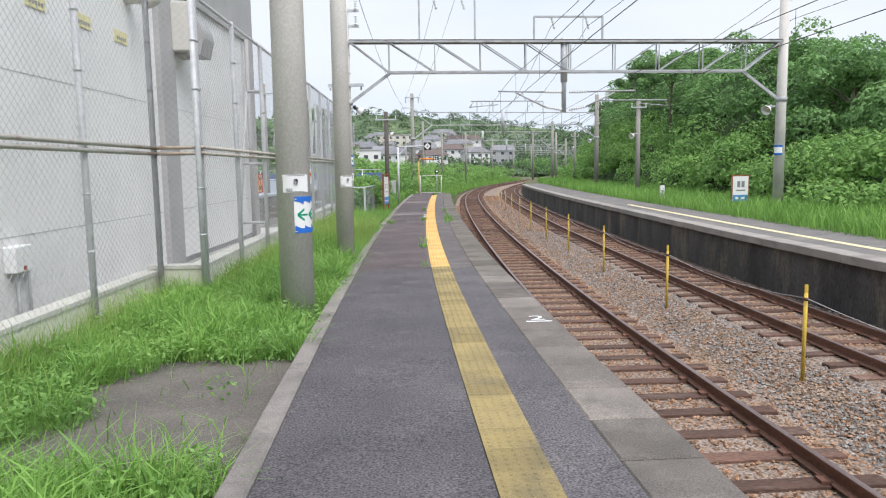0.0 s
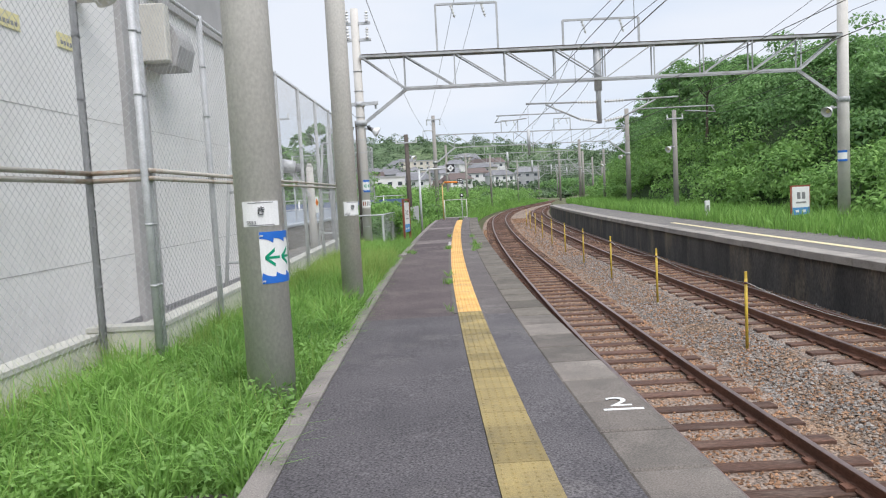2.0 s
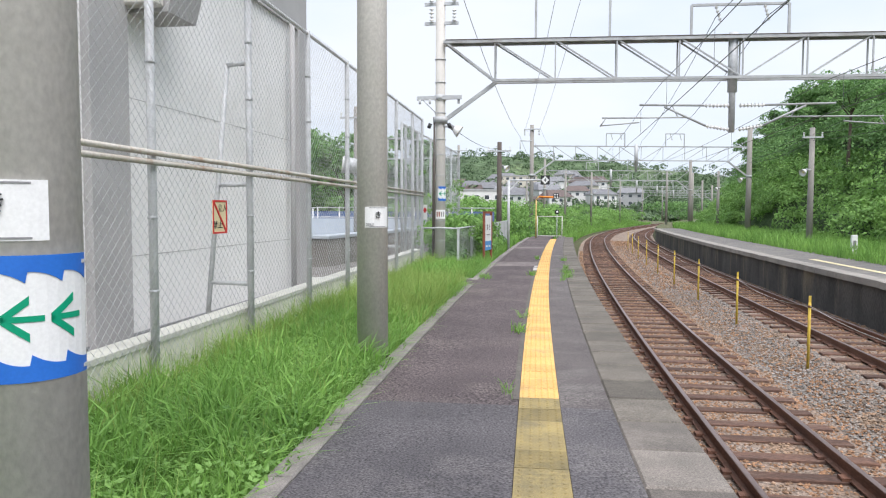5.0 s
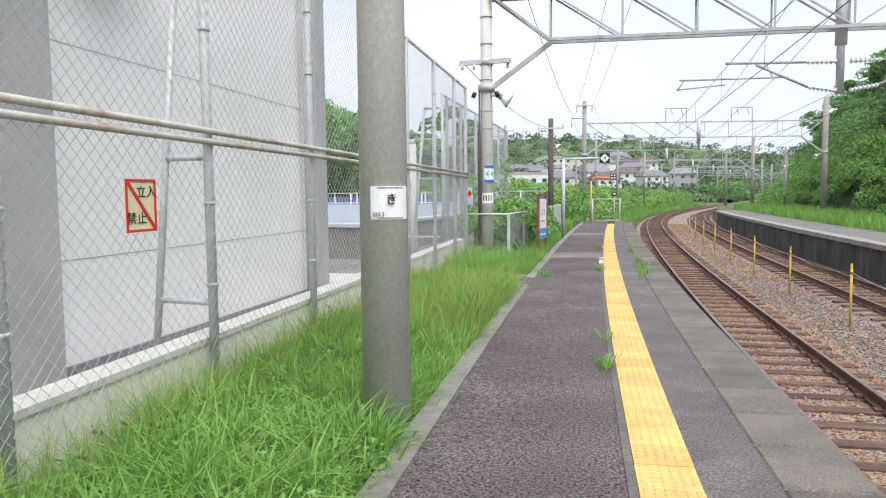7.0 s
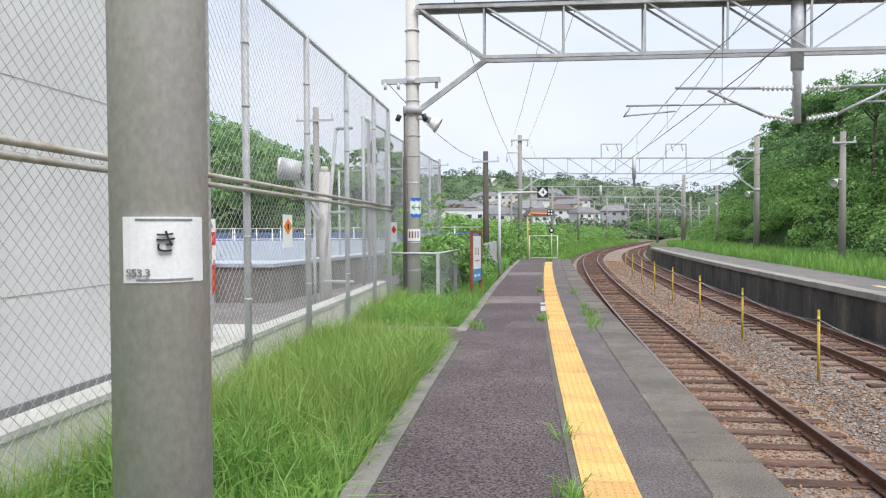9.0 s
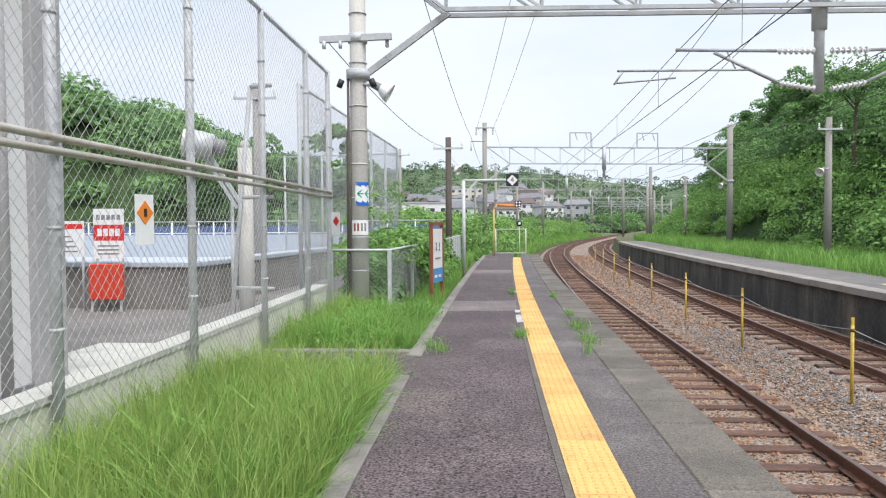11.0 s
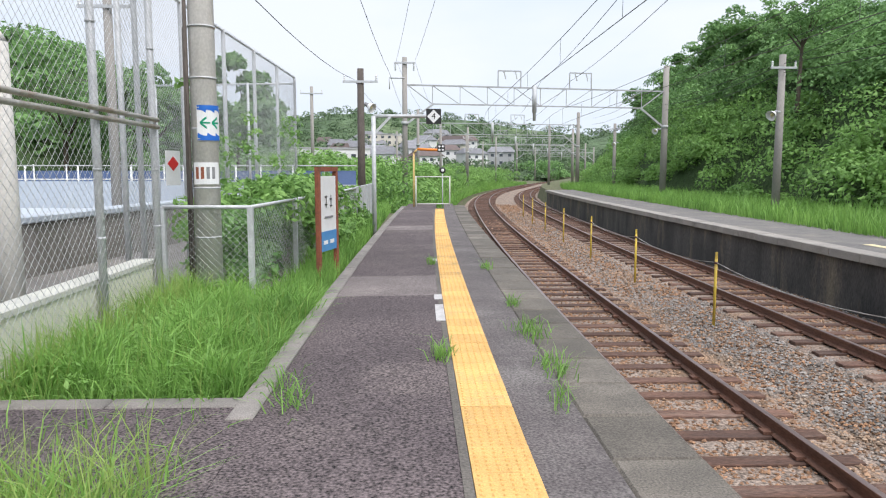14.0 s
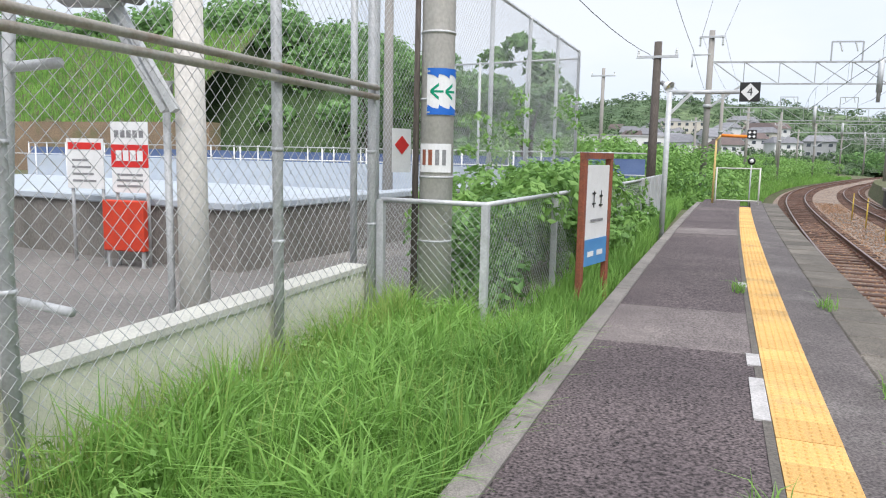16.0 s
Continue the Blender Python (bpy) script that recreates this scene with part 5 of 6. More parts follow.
# tall fence further along
fence_run((-3.79, 23.5), (-3.57, 34.2), (0, 0.045, 0.2, 0.4, 0.6, 0.8, 1.0), "tall bluish netting fence overgrown with vines", top=3.85, base=-0.2, double=False, pitch=0.08, wire_r=0.0022)
fence_run((-3.57, 34.2), (-7.5, 34.8), (0, 0.33, 0.66, 1.0), "far return of tall netting fence", top=3.7, base=-0.2, double=False, pitch=0.08, wire_r=0.0022)
# ---- pool yard behind the fence ----
tagged(boxed("pool_yard", (-40, -3.1, 17.9, 48, -0.6, -0.34), M_GRAVELYARD), "grey concrete yard behind the fence", "yard", kind="structure")
pool = thing("pool_tank", "raised concrete pool with pale blue painted rim and inside", "pool", at=Matrix.Translation((-6.45, 25.05, 0)) @ pose(0, 0, 0, 0, 0, -5))
boxed("front_wall", (-24, 0, 0, 0.35, -0.6, 0.52), M_POOLWALL, pool)
boxed("side_wall", (-0.35, 0, 0.35, 13, -0.6, 0.52), M_POOLWALL, pool)
boxed("rear_wall", (-24, 0, 13, 13.35, -0.6, 0.95), M_POOLWALL, pool)
boxed("front_rim", (-24, 0.06, -0.06, 0.4, 0.52, 0.64), M_POOLWHITE, pool, bevel=0.02)
boxed("side_rim", (-0.4, 0.06, 0.4, 13, 0.52, 0.64), M_POOLWHITE, pool, bevel=0.02)
boxed("inner_lining", (-24, -0.36, 12.9, 12.99, -0.5, 1.0), M_POOLWHITE, pool)
boxed("inner_floor", (-24, -0.36, 0.36, 12.9, -0.5, 0.12), M_POOLWHITE, pool)
for x, w, z0, z1, kind in ((-8.95, 0.62, 0.75, 1.48, 0), (-8.1, 0.6, 0.72, 1.72, 1)):
    b = thing("notice_board", ("white notice board with a red heading in pool yard", "white notice board with red band in pool yard")[kind], "sign", at=Matrix.Translation((x, 24.85, 0)) @ pose(0, 0, 0, 0, 0, 8))
    for q in (-w / 2 + 0.05, w / 2 - 0.05):
        rod("post", (q, 0.03, -0.5), (q, 0.03, z1), 0.025, M_GALV, b, n=8)
    boxed("panel", (-w / 2, w / 2, -0.012, 0.0, z0, z1), M_WHITE, b)
    if kind:
        boxed("red_band", (-w / 2, w / 2, -0.016, -0.012, z0 + 0.36, z0 + 0.68), M_RED, b)
        for k in range(4):
            boxed("writing", (-0.22 + 0.115 * k, -0.13 + 0.115 * k, -0.02, -0.016, z0 + 0.45, z0 + 0.6), M_WHITE, b)
        for k in range(3):
            boxed("writing", (-0.22, 0.2, -0.016, -0.012, z0 + 0.08 + 0.08 * k, z0 + 0.11 + 0.08 * k), M_GREYTXT, b)
        for k in range(5):
            boxed("writing", (-0.24 + 0.1 * k, -0.17 + 0.1 * k, -0.016, -0.012, z0 + 0.78, z0 + 0.88), M_GREYTXT, b)
    else:
        boxed("red_band", (-w / 2 + 0.03, w / 2 - 0.03, -0.016, -0.012, z1 - 0.16, z1 - 0.06), M_RED, b)
        for k in range(4):
            boxed("writing", (-0.22, 0.18 - 0.04 * k, -0.016, -0.012, z0 + 0.1 + 0.1 * k, z0 + 0.13 + 0.1 * k), M_GREYTXT, b)
rb = thing("red_box", "red painted steel box standing below notice board", "box", at=Matrix.Translation((-8.1, 24.75, 0)) @ pose(0, 0, 0, 0, 0, 8))
boxed("body", (-0.33, 0.33, -0.1, 0.02, -0.1, 0.62), M_REDBOX, rb, bevel=0.015)
for q in (-0.28, 0.28):
    boxed("leg", (q - 0.02, q + 0.02, -0.06, -0.02, -0.5, -0.1), M_GALV, rb)
osn = thing("warning_sign", "white plate with orange diamond wired to the fence", "sign", at=Matrix.Translation((-2.83, 16.08, 1.42)) @ pose(0, 0, 0, 0, 0, 80) @ Matrix.Diagonal((0.75, 1, 0.72, 1)))
boxed("panel", (-0.13, 0.13, -0.004, 0.004, -0.26, 0.24), M_WHITE, osn)
part("diamond", box(bmesh.new(), -0.085, 0.085, -0.008, -0.004, -0.085, 0.085, m=pose(0, 0, 0.06, 0, 45, 0) @ Matrix.Diagonal((1, 1, 1, 1))), M_ORANGE, osn)
boxed("writing", (-0.02, 0.02, -0.011, -0.008, 0.02, 0.1), M_BLACK, osn)
yp = thing("concrete_pole", "short round-topped concrete pole inside the pool yard", "pole", at=(-4.0, 21.35, 0))
bm = tube(bmesh.new(), (0, 0, -0.6), (0, 0, 2.5), 0.12, 0.105, 18)
tube(bm, (0, 0, 2.5), (0, 0, 2.6), 0.105, 0.05, 18)
part("shaft", bm, M_POLE, yp, smooth=True)
rod("pipe", (-0.19, -0.04, -0.5), (-0.19, -0.04, 1.75), 0.028, M_GALV, yp, n=8)
rod("cap", (-0.19, -0.04, 1.75), (-0.19, -0.04, 1.85), 0.05, M_GREYTXT, yp, n=12)
fl = thing("floodlight", "grey drum floodlight on a slanted steel arm", "lamp", at=(-4.0, 21.25, 0))
for q in (0.0, 0.09):
    part("arm", bar(bmesh.new(), (-0.05 + q, -0.1, 1.62), (-0.5 + q, -0.15, 2.35), 0.06, 0.05), M_GALV, fl)
part("drum", tube(bmesh.new(), (-0.35, -0.2, 2.5), (-0.7, -0.305, 2.545), 0.17, 0.21, 20), M_GALV, fl, smooth=True)
part("lens", tube(bmesh.new(), (-0.7, -0.305, 2.545), (-0.74, -0.317, 2.55), 0.205, 0.19, 20), M_INSUL, fl)
rod("fin_case", (-0.2, -0.15, 2.47), (-0.35, -0.2, 2.5), 0.12, M_GREYTXT, fl, n=16)
fs = thing("warning_sign", "small white plate with red diamond on netting fence", "sign", at=Matrix.Translation((-3.05, 23.05, 1.38)) @ pose(0, 0, 0, 0, 0, 64))
boxed("panel", (-0.11, 0.11, -0.004, 0.004, -0.2, 0.2), M_WHITE, fs)
part("diamond", box(bmesh.new(), -0.06, 0.06, -0.008, -0.004, -0.06, 0.06, m=pose(0, 0, 0.05, 0, 45, 0)), M_RED, fs)
slab = boxed("concrete_step", (-5.6, -3.2, 17.6, 20.2, -0.4, -0.18), M_CAP, None, bevel=0.02)
tagged(slab, "pale concrete slab on the pool yard's ground", "slab")
blue = thing("sheet_fence", "blue sheet fence with white rails behind the pool", "fence")
for k in range(24):
    x = -34 + 1.3 * k
    boxed("sheet", (x, x + 1.26, 44.0, 44.04, 0.1, 1.35), M_TARP, blue)
    rod("post", (x, 43.9, -0.4), (x, 43.9, 1.6), 0.03, M_WHITE, blue, n=8)
for z in (0.75, 1.55):
    rod("rail", (-34, 43.88, z), (-2.8, 43.88, z), 0.025, M_GALV, blue, n=8)
pr = thing("pool_railing", "white painted tube railing round the pool", "railing")
for k in range(14):
    rod("post", (-30 + 1.8 * k, 39.6, -0.4), (-30 + 1.8 * k, 39.6, 1.5), 0.03, M_WHITE, pr, n=8)
rod("rail", (-30, 39.6, 1.05), (-6.6, 39.6, 1.05), 0.022, M_WHITE, pr, n=8)


# ---- vegetation ----
def verge(rng, n):
    """Grass strip between kerb and fence, leaving out the pads."""
    y = rng.uniform(-3.0, 22.6, n)
    x = rng.uniform(0, 1, n)
    left = np.where(y < 7.35, -3.28, -2.70 - 0.0107 * (y - 7.35))
    right = EA(y) - 2.43
    px = left + (right - left) * x
    edge = 0.12 * np.sin(px * 9) + 0.1 * np.sin(px * 23)
    pad = (y > 1.95 + edge) & (y < 4.3 + 0.4 * edge) & (px > -2.35 + 0.2 * np.sin(y * 5))
    bay = (y > 17.4) & (y < 18.88)
    keep = ~(pad & (rng.random(n) > 0.012)) & ~(bay & (rng.random(n) > np.where(y < 17.75, 0.3, 0.03)))
    for cx, cy in ((-1.36, 6.15), (-1.33, 10.65)):
        keep &= (px - cx) ** 2 + (y - cy) ** 2 > 0.19 ** 2
    patch = np.sin(px * 3.1 + y * 1.3) + np.sin(y * 2.7 - px * 1.7)
    keep &= (patch > -1.1) | (rng.random(n) > 0.5)
    return np.stack([px, y, np.full(n, -0.16)], 1)[keep]


def verge2(rng, n):
    y = rng.uniform(22.6, 41, n)
    px = rng.uniform(-1.85, -1.28, n)
    return np.stack([px, y, np.full(n, -0.16)], 1)


def bank(rng, n):
    """Grass on the opposite platform's back."""
    y = rng.uniform(2, 80, n) ** 1.0
    e = EA(y)
    off = 8.65 + 7.6 * rng.random(n) ** 1.2
    return np.stack([e + off, y, np.full(n, -0.25)], 1)


blades("verge_grass", verge, 125000, (0.13, 0.36), M_GRASS, "bright green uncut grass between platform and fence", width=0.0046, lean=0.95, seed=3)
def seeding(rng, n):
    """Seeding grass, thickest along the fence's foot and round the paved bay."""
    p = verge(rng, n * 3)
    left = np.where(p[:, 1] < 7.5, -3.28, -2.70 - 0.0107 * (p[:, 1] - 7.35))
    near = np.exp(-(p[:, 0] - left) / 0.16)
    mid = np.clip((p[:, 1] - 12.3) / 2.0, 0, 1) * (p[:, 1] < 17.9) * 0.9
    return p[rng.random(len(p)) < np.clip(near + mid, 0.03, 1)][:n]


blades("seeding_grass", seeding, 34000, (0.32, 0.58), M_GRASSDRY, "thin seeding grass stalks in the verge", width=0.0028, lean=0.5, seed=4)
def tall_tufts(rng, n):
    """Clumps of taller blades."""
    c = verge(rng, 420)
    p = c[rng.integers(0, len(c), n)] + np.stack([rng.normal(0, 0.05, n), rng.normal(0, 0.07, n), np.zeros(n)], 1)
    return p[p[:, 0] < EA(p[:, 1]) - 2.42]


blades("grass_tufts", tall_tufts, 26000, (0.26, 0.50), M_GRASS, "taller bright grass tufts in the verge", width=0.0062, lean=0.95, seed=8)
blades("fence_foot_grass", verge2, 9000, (0.15, 0.4), M_GRASS, "green grass at the low fence's foot", width=0.006, seed=5)
blades("bank_grass", bank, 60000, (0.3, 0.75), M_GRASS, "tall bright grass behind the opposite platform", width=0.014, seed=6)


def lineside(rng, n):
    """Rough grass left of the line beyond the platform's end."""
    y = 42.5 + 110 * rng.random(n) ** 1.5
    off = 0.35 + 5.5 * rng.random(n) ** 1.4
    return np.stack([EA(y) - off, y, -1.25 + np.clip(off - 1.5, 0, 5) * 0.22], 1)


blades("lineside_grass", lineside, 20000, (0.25, 0.7), M_GRASS, "rough green grass beside the line", width=0.02, seed=7)


def tuft(x, y, n, h, label, seed, spread=0.1):
    def region(rng, k):
        return np.stack([x + rng.normal(0, spread * 0.45, k), y + rng.normal(0, spread, k), np.full(k, FZ(y))], 1)
    o = blades("weed", region, n, h, M_GRASS, label, "weed", lean=1.1, width=0.0035, seed=seed)
    del o["kind"]
    o["group"] = "weeds in the paving"


for i, (x, y, n, s) in enumerate(((-0.03, 19.75, 120, 0.09), (0.72, 24.45, 60, 0.1), (0.74, 21.75, 60, 0.1), (0.74, 20.5, 130, 0.16), (0.73, 19.4, 120, 0.14), (-0.02, 24.95, 60, 0.08), (0.02, 12.35, 90, 0.09), (0.03, 13.5, 30, 0.1), (0.62, 18.7, 40, 0.1), (-0.95, 18.75, 60, 0.12), (0.06, 9.5, 20, 0.06), (-1.05, 19.1, 50, 0.1))):
    tuft(x, y, int(n * 0.9), (0.05, 0.17), "small green weed growing from a paving joint", 40 + i, s)

rng = np.random.default_rng(11)
# low leafy weeds in the verge
cs = verge(rng, 3600)
cs = cs[(cs[:, 1] < 11) | ((cs[:, 0] < -2.3) & (rng.random(len(cs)) < 0.4))]
cs[:, 2] += 0.06 + 0.14 * rng.random(len(cs))
foliage("verge_weeds", cs, np.full(len(cs), 0.15), 22, (0.014, 0.034), M_VINE, "low broad-leaved weeds among the grass", "weeds", 12, kind="stuff")
# shrubs and vines round the low fence
cs = np.stack([rng.uniform(-3.3, -2.05, 46), rng.uniform(24.3, 32, 46), rng.uniform(0.2, 1.0, 46)], 1)
foliage("shrubbery", cs, rng.uniform(0.3, 0.5, 46), 190, (0.04, 0.09), M_VINE, "bright leafy shrubs behind the low fence", "shrub", 13)
cs = np.stack([rng.uniform(-2.0, -1.6, 40), rng.uniform(25.0, 33, 40), rng.uniform(0.0, 0.95, 40)], 1)
foliage("fence_vines", cs, rng.uniform(0.16, 0.32, 40), 110, (0.035, 0.08), M_VINE, "green vines climbing over the low fence", "vine", 14)
cs = np.stack([rng.uniform(-2.9, -2.15, 44), rng.uniform(22.95, 27.5, 44), rng.uniform(-0.05, 0.7, 44)], 1)
foliage("thicket", cs, rng.uniform(0.22, 0.4, 44), 150, (0.03, 0.07), M_LEAF, "dense dark weeds filling the space behind low fence", "bush", 16)
cs = np.stack([rng.normal(-3.5, 0.12, 34), rng.uniform(24, 34, 34), rng.uniform(0.3, 2.6, 34) ** 1.0], 1)
foliage("net_vines", cs, rng.uniform(0.12, 0.3, 34), 40, (0.03, 0.07), M_VINE, "thin vines on the tall netting fence", "vine", 15)


# hillside beside the opposite platform
def crest(y):
    """Height of the woods' skyline along the line."""
    return np.interp(y, (-10, 15, 26, 32, 40, 50, 60, 70, 80, 88, 99, 112, 130), (4.0, 4.8, 5.7, 7.3, 9.0, 10.2, 10.6, 9.8, 8.8, 6.2, 4.4, 3.0, 1.5))


def hill_h(x, y):
    """Height of the thicket's surface."""
    d = np.clip(x - EA(np.minimum(y, 150)) - 13.0, 0, None)
    return (crest(y - 1.5 * np.clip(x - 18, 0, 12)) - 1.5) * (1 - np.exp(-d / 3.0)) + 0.2


n = 760
y = rng.uniform(2, 112, n)
e = EA(y)
d = 13.0 + 0.7 * np.sin(y * 0.8) + 14 * rng.random(n) ** 1.3
x = e + d
z = hill_h(x, y) + rng.uniform(-0.9, 0.7, n)
rad = rng.uniform(0.7, 2.1, n)
front = d < 15.5
foliage("hillside_thicket", np.stack([x, y, z], 1)[~front], rad[~front], 520, (0.07, 0.15), M_LEAF, "dense dark green woods covering the hillside", "woods", 21, kind="stuff")
foliage("hillside_vines", np.stack([x, y, z * 0.8], 1)[front], rad[front] * 0.85, 560, (0.06, 0.13), M_VINE, "sprawling bright vines over shrubs at hill's foot", "vines", 22, kind="stuff")
# Backing sheet under the leaves, coloured dark for the shade between them.
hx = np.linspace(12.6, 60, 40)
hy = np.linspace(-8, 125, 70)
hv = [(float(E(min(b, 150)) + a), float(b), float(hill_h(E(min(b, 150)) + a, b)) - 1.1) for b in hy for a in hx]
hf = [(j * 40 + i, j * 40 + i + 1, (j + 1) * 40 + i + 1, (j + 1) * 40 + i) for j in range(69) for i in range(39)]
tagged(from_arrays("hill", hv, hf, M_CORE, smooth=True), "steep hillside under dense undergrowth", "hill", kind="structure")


def tree(x, y, z, h, r, seed, label, leaf=M_LEAF, clumps=16, per=150, size=(0.1, 0.2), bare=0.45):
    """A tapered trunk with limbs and a ragged crown."""
    g = random.Random(seed)
    t = thing("tree", label, "tree", "trees", at=(x, y, z))
    bm = bmesh.new()
    tube(bm, (0, 0, -1.0), (0.1, 0, h * 0.55), 0.16 * h / 6, 0.09 * h / 6, 10)
    ends = []
    for k in range(7):
        a, b = g.uniform(0, 6.28), g.uniform(0.45, 1.0)
        s = Vector((0.1, 0, h * g.uniform(0.38, 0.56)))
        q = s + Vector((math.cos(a) * r * b, math.sin(a) * r * b, h * g.uniform(0.2, 0.45)))
        tube(bm, s, q, 0.055 * h / 6, 0.015 * h / 6, 6)
        ends.append(q)
    part("trunk", bm, M_BARK, t)
    c, rr = [], []
    for k in range(clumps):
        q = g.choice(ends) * g.uniform(0.75, 1.05) + Vector((g.gauss(0, r * 0.3), g.gauss(0, r * 0.3), g.gauss(0, h * 0.1)))
        c.append(q[:]), rr.append(g.uniform(0.22, 0.5) * r)
    foliage("crown", c, rr, per, size, leaf, parent=t, seed=seed)
    return t


g = random.Random(17)
for i in range(26):
    y = 22.0 + 68.0 * (i + g.random()) / 26
    x = E(y) + g.uniform(16.0, 21.5)
    h = g.uniform(3.2, 4.8)
    tree(x, y, float(crest(y - 1.5 * min(max(x - 18, 0), 12))) - h * g.uniform(0.92, 1.08), h, g.uniform(1.3, 2.1), 60 + i, "broadleaf tree rising from the wooded hillside", clumps=26, per=190, size=(0.065, 0.14))
tree(16.3, 45.6, 4.9, 3.9, 1.3, 99, "tall thin tree rising above the woods", clumps=26, per=90, size=(0.05, 0.1))

# wooded rise behind the pool yard
n = 240
x, y = rng.uniform(-70, -9, n), rng.uniform(58, 84, n)
y = np.where(x < -31, np.maximum(y, 63.0), y)
z = -0.7 + 12.0 * np.clip((-x - 12) / 21, 0, 1) ** 0.8 * np.clip((y - 54) / 10, 0.1, 1)
foliage("pool_side_woods", np.stack([x, y, z], 1), rng.uniform(1.3, 3.0, n), 210, (0.2, 0.42), M_LEAF, "dark green wooded slope behind the pool yard", "woods", 23, kind="stuff")
# Same dark sheet here, its colour standing in for shade under the woods.
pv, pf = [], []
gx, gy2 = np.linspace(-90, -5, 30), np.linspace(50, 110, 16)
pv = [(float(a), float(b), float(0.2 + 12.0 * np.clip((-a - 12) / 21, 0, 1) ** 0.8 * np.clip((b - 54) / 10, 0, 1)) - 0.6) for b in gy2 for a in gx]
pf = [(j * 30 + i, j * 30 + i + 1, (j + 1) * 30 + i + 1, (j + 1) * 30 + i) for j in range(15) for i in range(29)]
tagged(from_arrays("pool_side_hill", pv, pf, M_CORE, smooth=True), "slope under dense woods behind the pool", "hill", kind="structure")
tagged(boxed("earth_bank", (-60, -27, 49.5, 50.5, -0.6, 2.9), M_EARTH), "bare brown earth bank behind the pool", "bank", kind="structure")
sv = [(x, y, 2.6 + (y - 50.4) * 0.75 + 0.25 * math.sin(x * 0.9 + y)) for y in steps(50.4, 60, 1.2) for x in steps(-62, -31, 1.0)]
sf = [(j * 32 + i, j * 32 + i + 1, (j + 1) * 32 + i + 1, (j + 1) * 32 + i) for j in range(8) for i in range(31)]
tagged(from_arrays("grass_slope", sv, sf, M_SOIL, smooth=True), "steep green slope above the earth bank", "slope", kind="structure")


def slope(rng, n):
    """Low growth over the steep slope."""
    x, y = rng.uniform(-62, -31, n), rng.uniform(50.5, 60, n)
    return np.stack([x, y, 2.55 + (y - 50.4) * 0.75 + 0.25 * np.sin(x * 0.9 + y)], 1)


blades("slope_grass", slope, 16000, (0.3, 0.7), M_GRASS, "bright grass over the steep slope", width=0.03, seed=9)
for i, (x, y, h, r) in enumerate(((-8.0, 47.0, 5.6, 1.8), (-14.0, 52.0, 6.2, 2.4), (-10.5, 55.0, 5.0, 2.0), (-20, 55.0, 7.0, 3.0))):
    tree(x, y, -0.3, h, r, 90 + i, "broadleaf tree behind the pool yard", clumps=20, per=150, size=(0.12, 0.26))

# low growth along the line ahead
n = 260
y = 44 + 106 * rng.random(n) ** 1.4
x = EA(y) - 1.6 - 9.0 * rng.random(n)
foliage("lineside_scrub", np.stack([x, y, rng.uniform(-0.9, 1.0, n) + 0.1 * (EA(y) - x)], 1), rng.uniform(0.5, 1.3, n), 220, (0.06, 0.14), M_VINE, "bright green scrub beside the line", "scrub", 24, kind="stuff")

n = 40
y = rng.uniform(45.5, 64, n)
x = EA(y) - 1.8 - 7.5 * rng.random(n)
foliage("end_shrubs", np.stack([x, y, rng.uniform(-0.9, 0.8, n)], 1), rng.uniform(0.45, 0.95, n), 260, (0.05, 0.11), M_LEAF, "leafy shrubs crowding beyond the platform's end", "shrubs", 25, kind="stuff")

n = 46
y = rng.uniform(192, 206, n)
foliage("line_end_trees", np.stack([EA(y) + rng.uniform(-9, 16, n), y, rng.uniform(-1.2, 3.0, n)], 1), rng.uniform(1.2, 2.2, n), 120, (0.2, 0.42), M_LEAF, "green trees where the line bends out of sight", "trees", 26, kind="stuff")

# ---- town and far hills ----
def house(x, y, z, w, d, h, wall, roof, turn, label, flat=False, storeys=2):
    t = thing("house", label, "house", "houses of the far town", at=Matrix.Translation((x, y, z)) @ pose(0, 0, 0, 0, 0, turn))
    boxed("wall", (-w / 2, w / 2, -d / 2, d / 2, -4, h), wall, t)
    if flat:
        boxed("roof", (-w / 2 - 0.2, w / 2 + 0.2, -d / 2 - 0.2, d / 2 + 0.2, h, h + 0.35), M_HOUSES[2], t)
    else:
        bm = bmesh.new()
        e, k = 0.5, h + 0.32 * d
        v = [bm.verts.new(p) for p in ((-w / 2 - e, -d / 2 - e, h - 0.1), (w / 2 + e, -d / 2 - e, h - 0.1), (w / 2 + e, d / 2 + e, h - 0.1), (-w / 2 - e, d / 2 + e, h - 0.1), (-w / 2 + 0.12 * w, 0, k), (w / 2 - 0.12 * w, 0, k))]
        for f in ((0, 1, 5, 4), (1, 2, 5), (2, 3, 4, 5), (3, 0, 4), (3, 2, 1, 0)):
            bm.faces.new([v[i] for i in f])
        part("roof", bm, roof, t)
    n = max(2, int(w / 2.6))
    for s in range(storeys):
        for k in range(n):
            cx = -w / 2 + w * (k + 0.5) / n
            zc = h * (s + 0.55) / storeys
            win = boxed("window", (cx - 0.55, cx + 0.55, -d / 2 - 0.05, -d / 2 + 0.02, zc - 0.5, zc + 0.5), M_GLASS, t)
            boxed("window_frame", (cx - 0.62, cx + 0.62, -d / 2 - 0.09, -d / 2 - 0.05, zc + 0.5, zc + 0.58), M_WHITE, win)
    return t


g = random.Random(8)
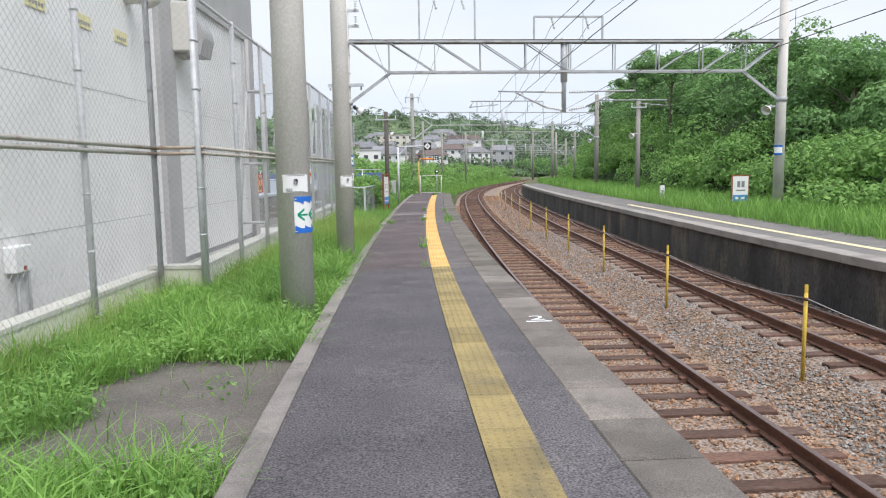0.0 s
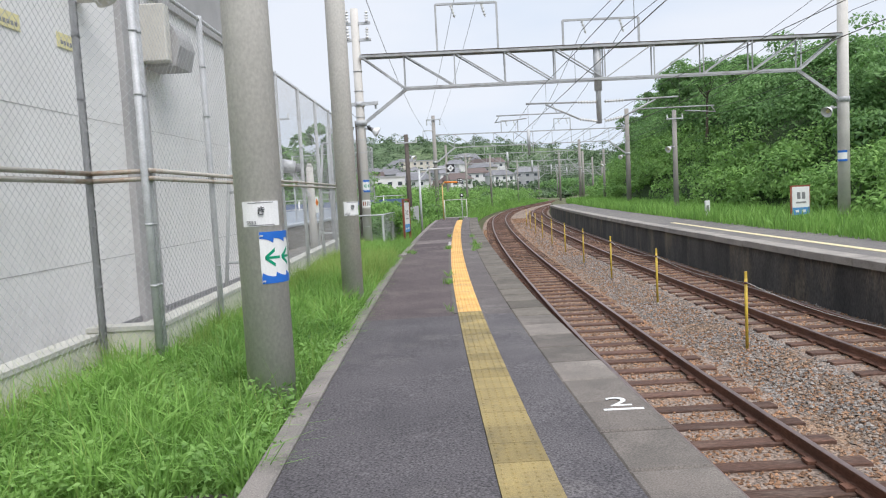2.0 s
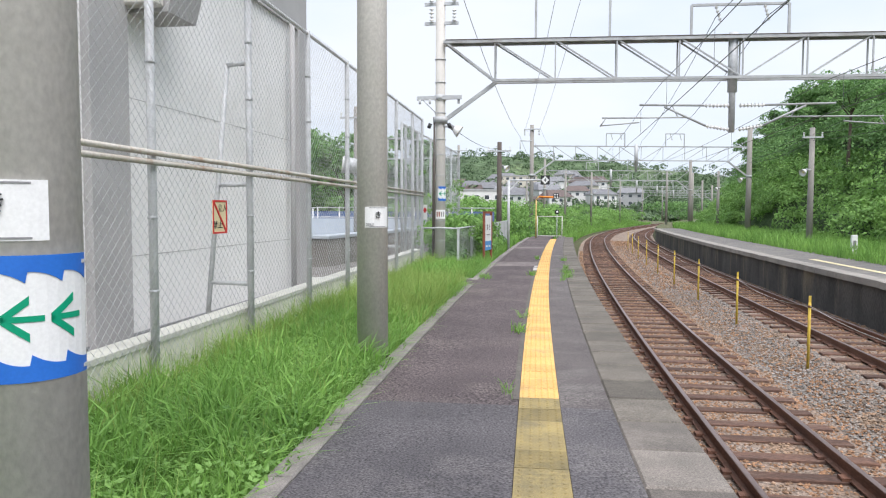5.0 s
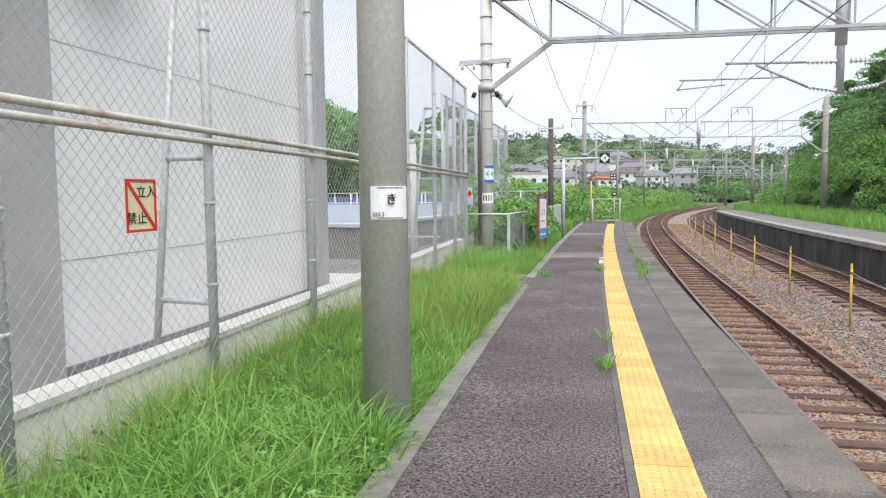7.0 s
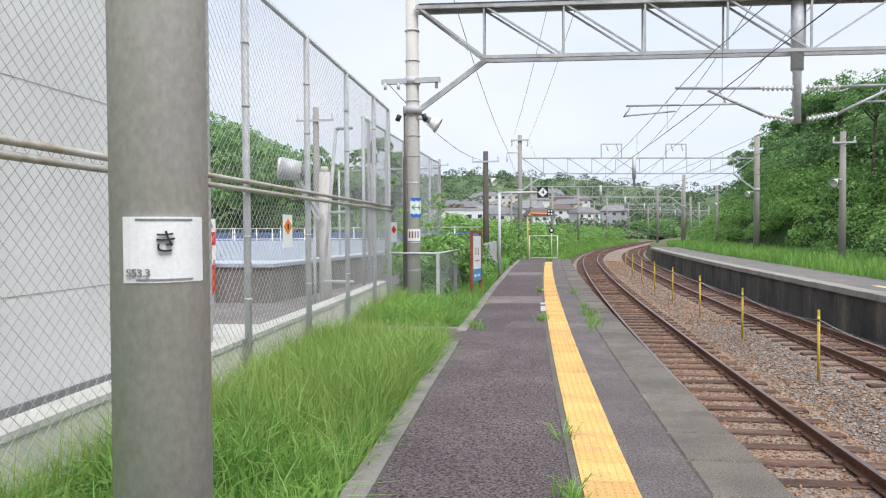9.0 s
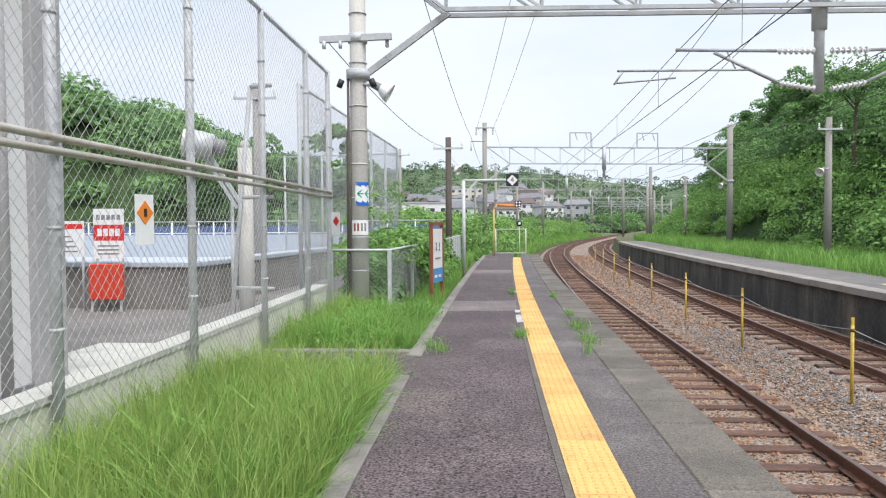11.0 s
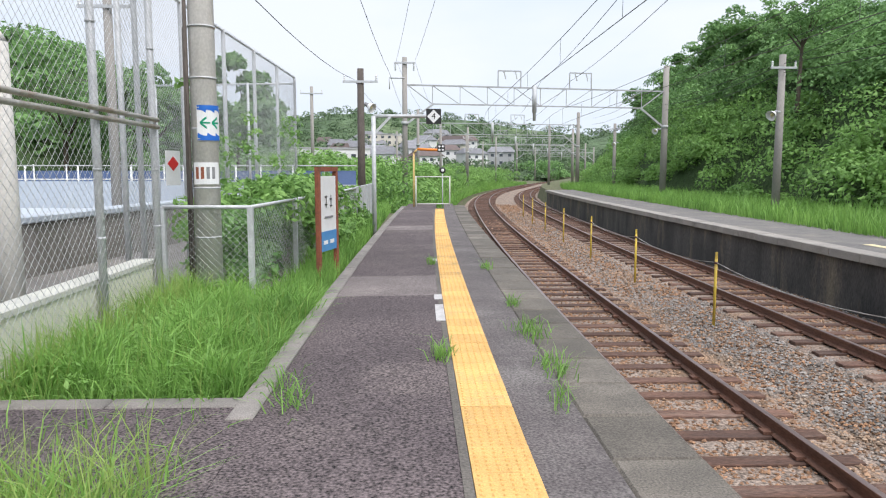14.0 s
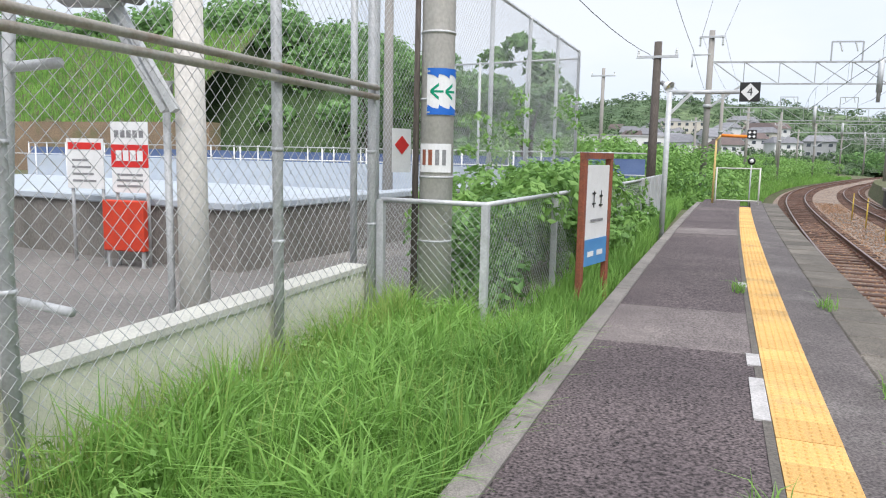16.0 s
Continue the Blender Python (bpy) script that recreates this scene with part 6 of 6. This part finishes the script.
for i in range(34):
    y = g.uniform(235, 345)
    x = g.triangular(-62, 46, -18) * y / 280
    z = -1.5 + (y - 215) * 0.105 + g.uniform(-0.8, 0.8)
    w, d, h = g.uniform(6, 10), g.uniform(5.5, 7.5), g.choice((3.0, 5.2, 5.4, 5.8))
    k = g.choice((0, 0, 0, 1, 2))
    house(x, y, z, w, d, h, M_HOUSES[k], M_ROOFS[g.choice((0, 0, 0, 0, 0, 1, 1))], g.uniform(-35, 35), ("white", "cream", "grey")[k] + "-walled house in the far town", storeys=1 if h < 4 else 2)
house(-25, 190, -1.0, 24, 10, 7.5, M_HOUSES[0], M_ROOFS[0], 10, "large white hall with flat roof beyond the line", True, 2)
house(-14, 300, 9.0, 16, 8, 6.5, M_HOUSES[1], M_ROOFS[0], 4, "cream apartment block on the far slope", True, 3)
n = 1000
y = rng.uniform(120, 345, n)
x = rng.uniform(-70, 75, n) * y / 280
ok = (np.abs(x - EA(y) - 3.5) > 10) | (y > 215)
x, y = x[ok], y[ok]
n = len(y)
z = -1.8 + np.clip(y - 215, 0, None) * 0.105
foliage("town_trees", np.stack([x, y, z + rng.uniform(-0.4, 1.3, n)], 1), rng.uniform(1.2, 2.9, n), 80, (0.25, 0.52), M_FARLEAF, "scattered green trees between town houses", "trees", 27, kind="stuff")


def ridge(name, cx, cy, rx, ry, h, label, seed, base=-1.0, crowns=2800):
    """A rounded far hill whose skyline is broken by crowns."""
    g = np.random.default_rng(seed)
    nx, ny = 90, 26
    vs, fs = [], []
    for j in range(ny):
        for i in range(nx):
            u, v = -1 + 2 * i / (nx - 1), -1 + 2 * j / (ny - 1)
            q = math.exp(-(u * 1.6) ** 2) * math.exp(-(v * 1.5) ** 2)
            px, py = cx + u * rx, cy + v * ry
            b = noise.noise(Vector((px * 0.012, py * 0.012, seed))) * 0.35 + noise.noise(Vector((px * 0.06, py * 0.06, seed))) * 0.07
            vs.append((px, py, base + h * q * (1 + b)))
    fs = [(j * nx + i, j * nx + i + 1, (j + 1) * nx + i + 1, (j + 1) * nx + i) for j in range(ny - 1) for i in range(nx - 1)]
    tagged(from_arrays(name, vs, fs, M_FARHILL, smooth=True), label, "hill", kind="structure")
    pick = g.integers(0, len(vs), crowns)
    c = np.array(vs)[pick]
    c = c[(c[:, 2] > base + 1.5) & (c[:, 1] < cy + ry * 0.15)]
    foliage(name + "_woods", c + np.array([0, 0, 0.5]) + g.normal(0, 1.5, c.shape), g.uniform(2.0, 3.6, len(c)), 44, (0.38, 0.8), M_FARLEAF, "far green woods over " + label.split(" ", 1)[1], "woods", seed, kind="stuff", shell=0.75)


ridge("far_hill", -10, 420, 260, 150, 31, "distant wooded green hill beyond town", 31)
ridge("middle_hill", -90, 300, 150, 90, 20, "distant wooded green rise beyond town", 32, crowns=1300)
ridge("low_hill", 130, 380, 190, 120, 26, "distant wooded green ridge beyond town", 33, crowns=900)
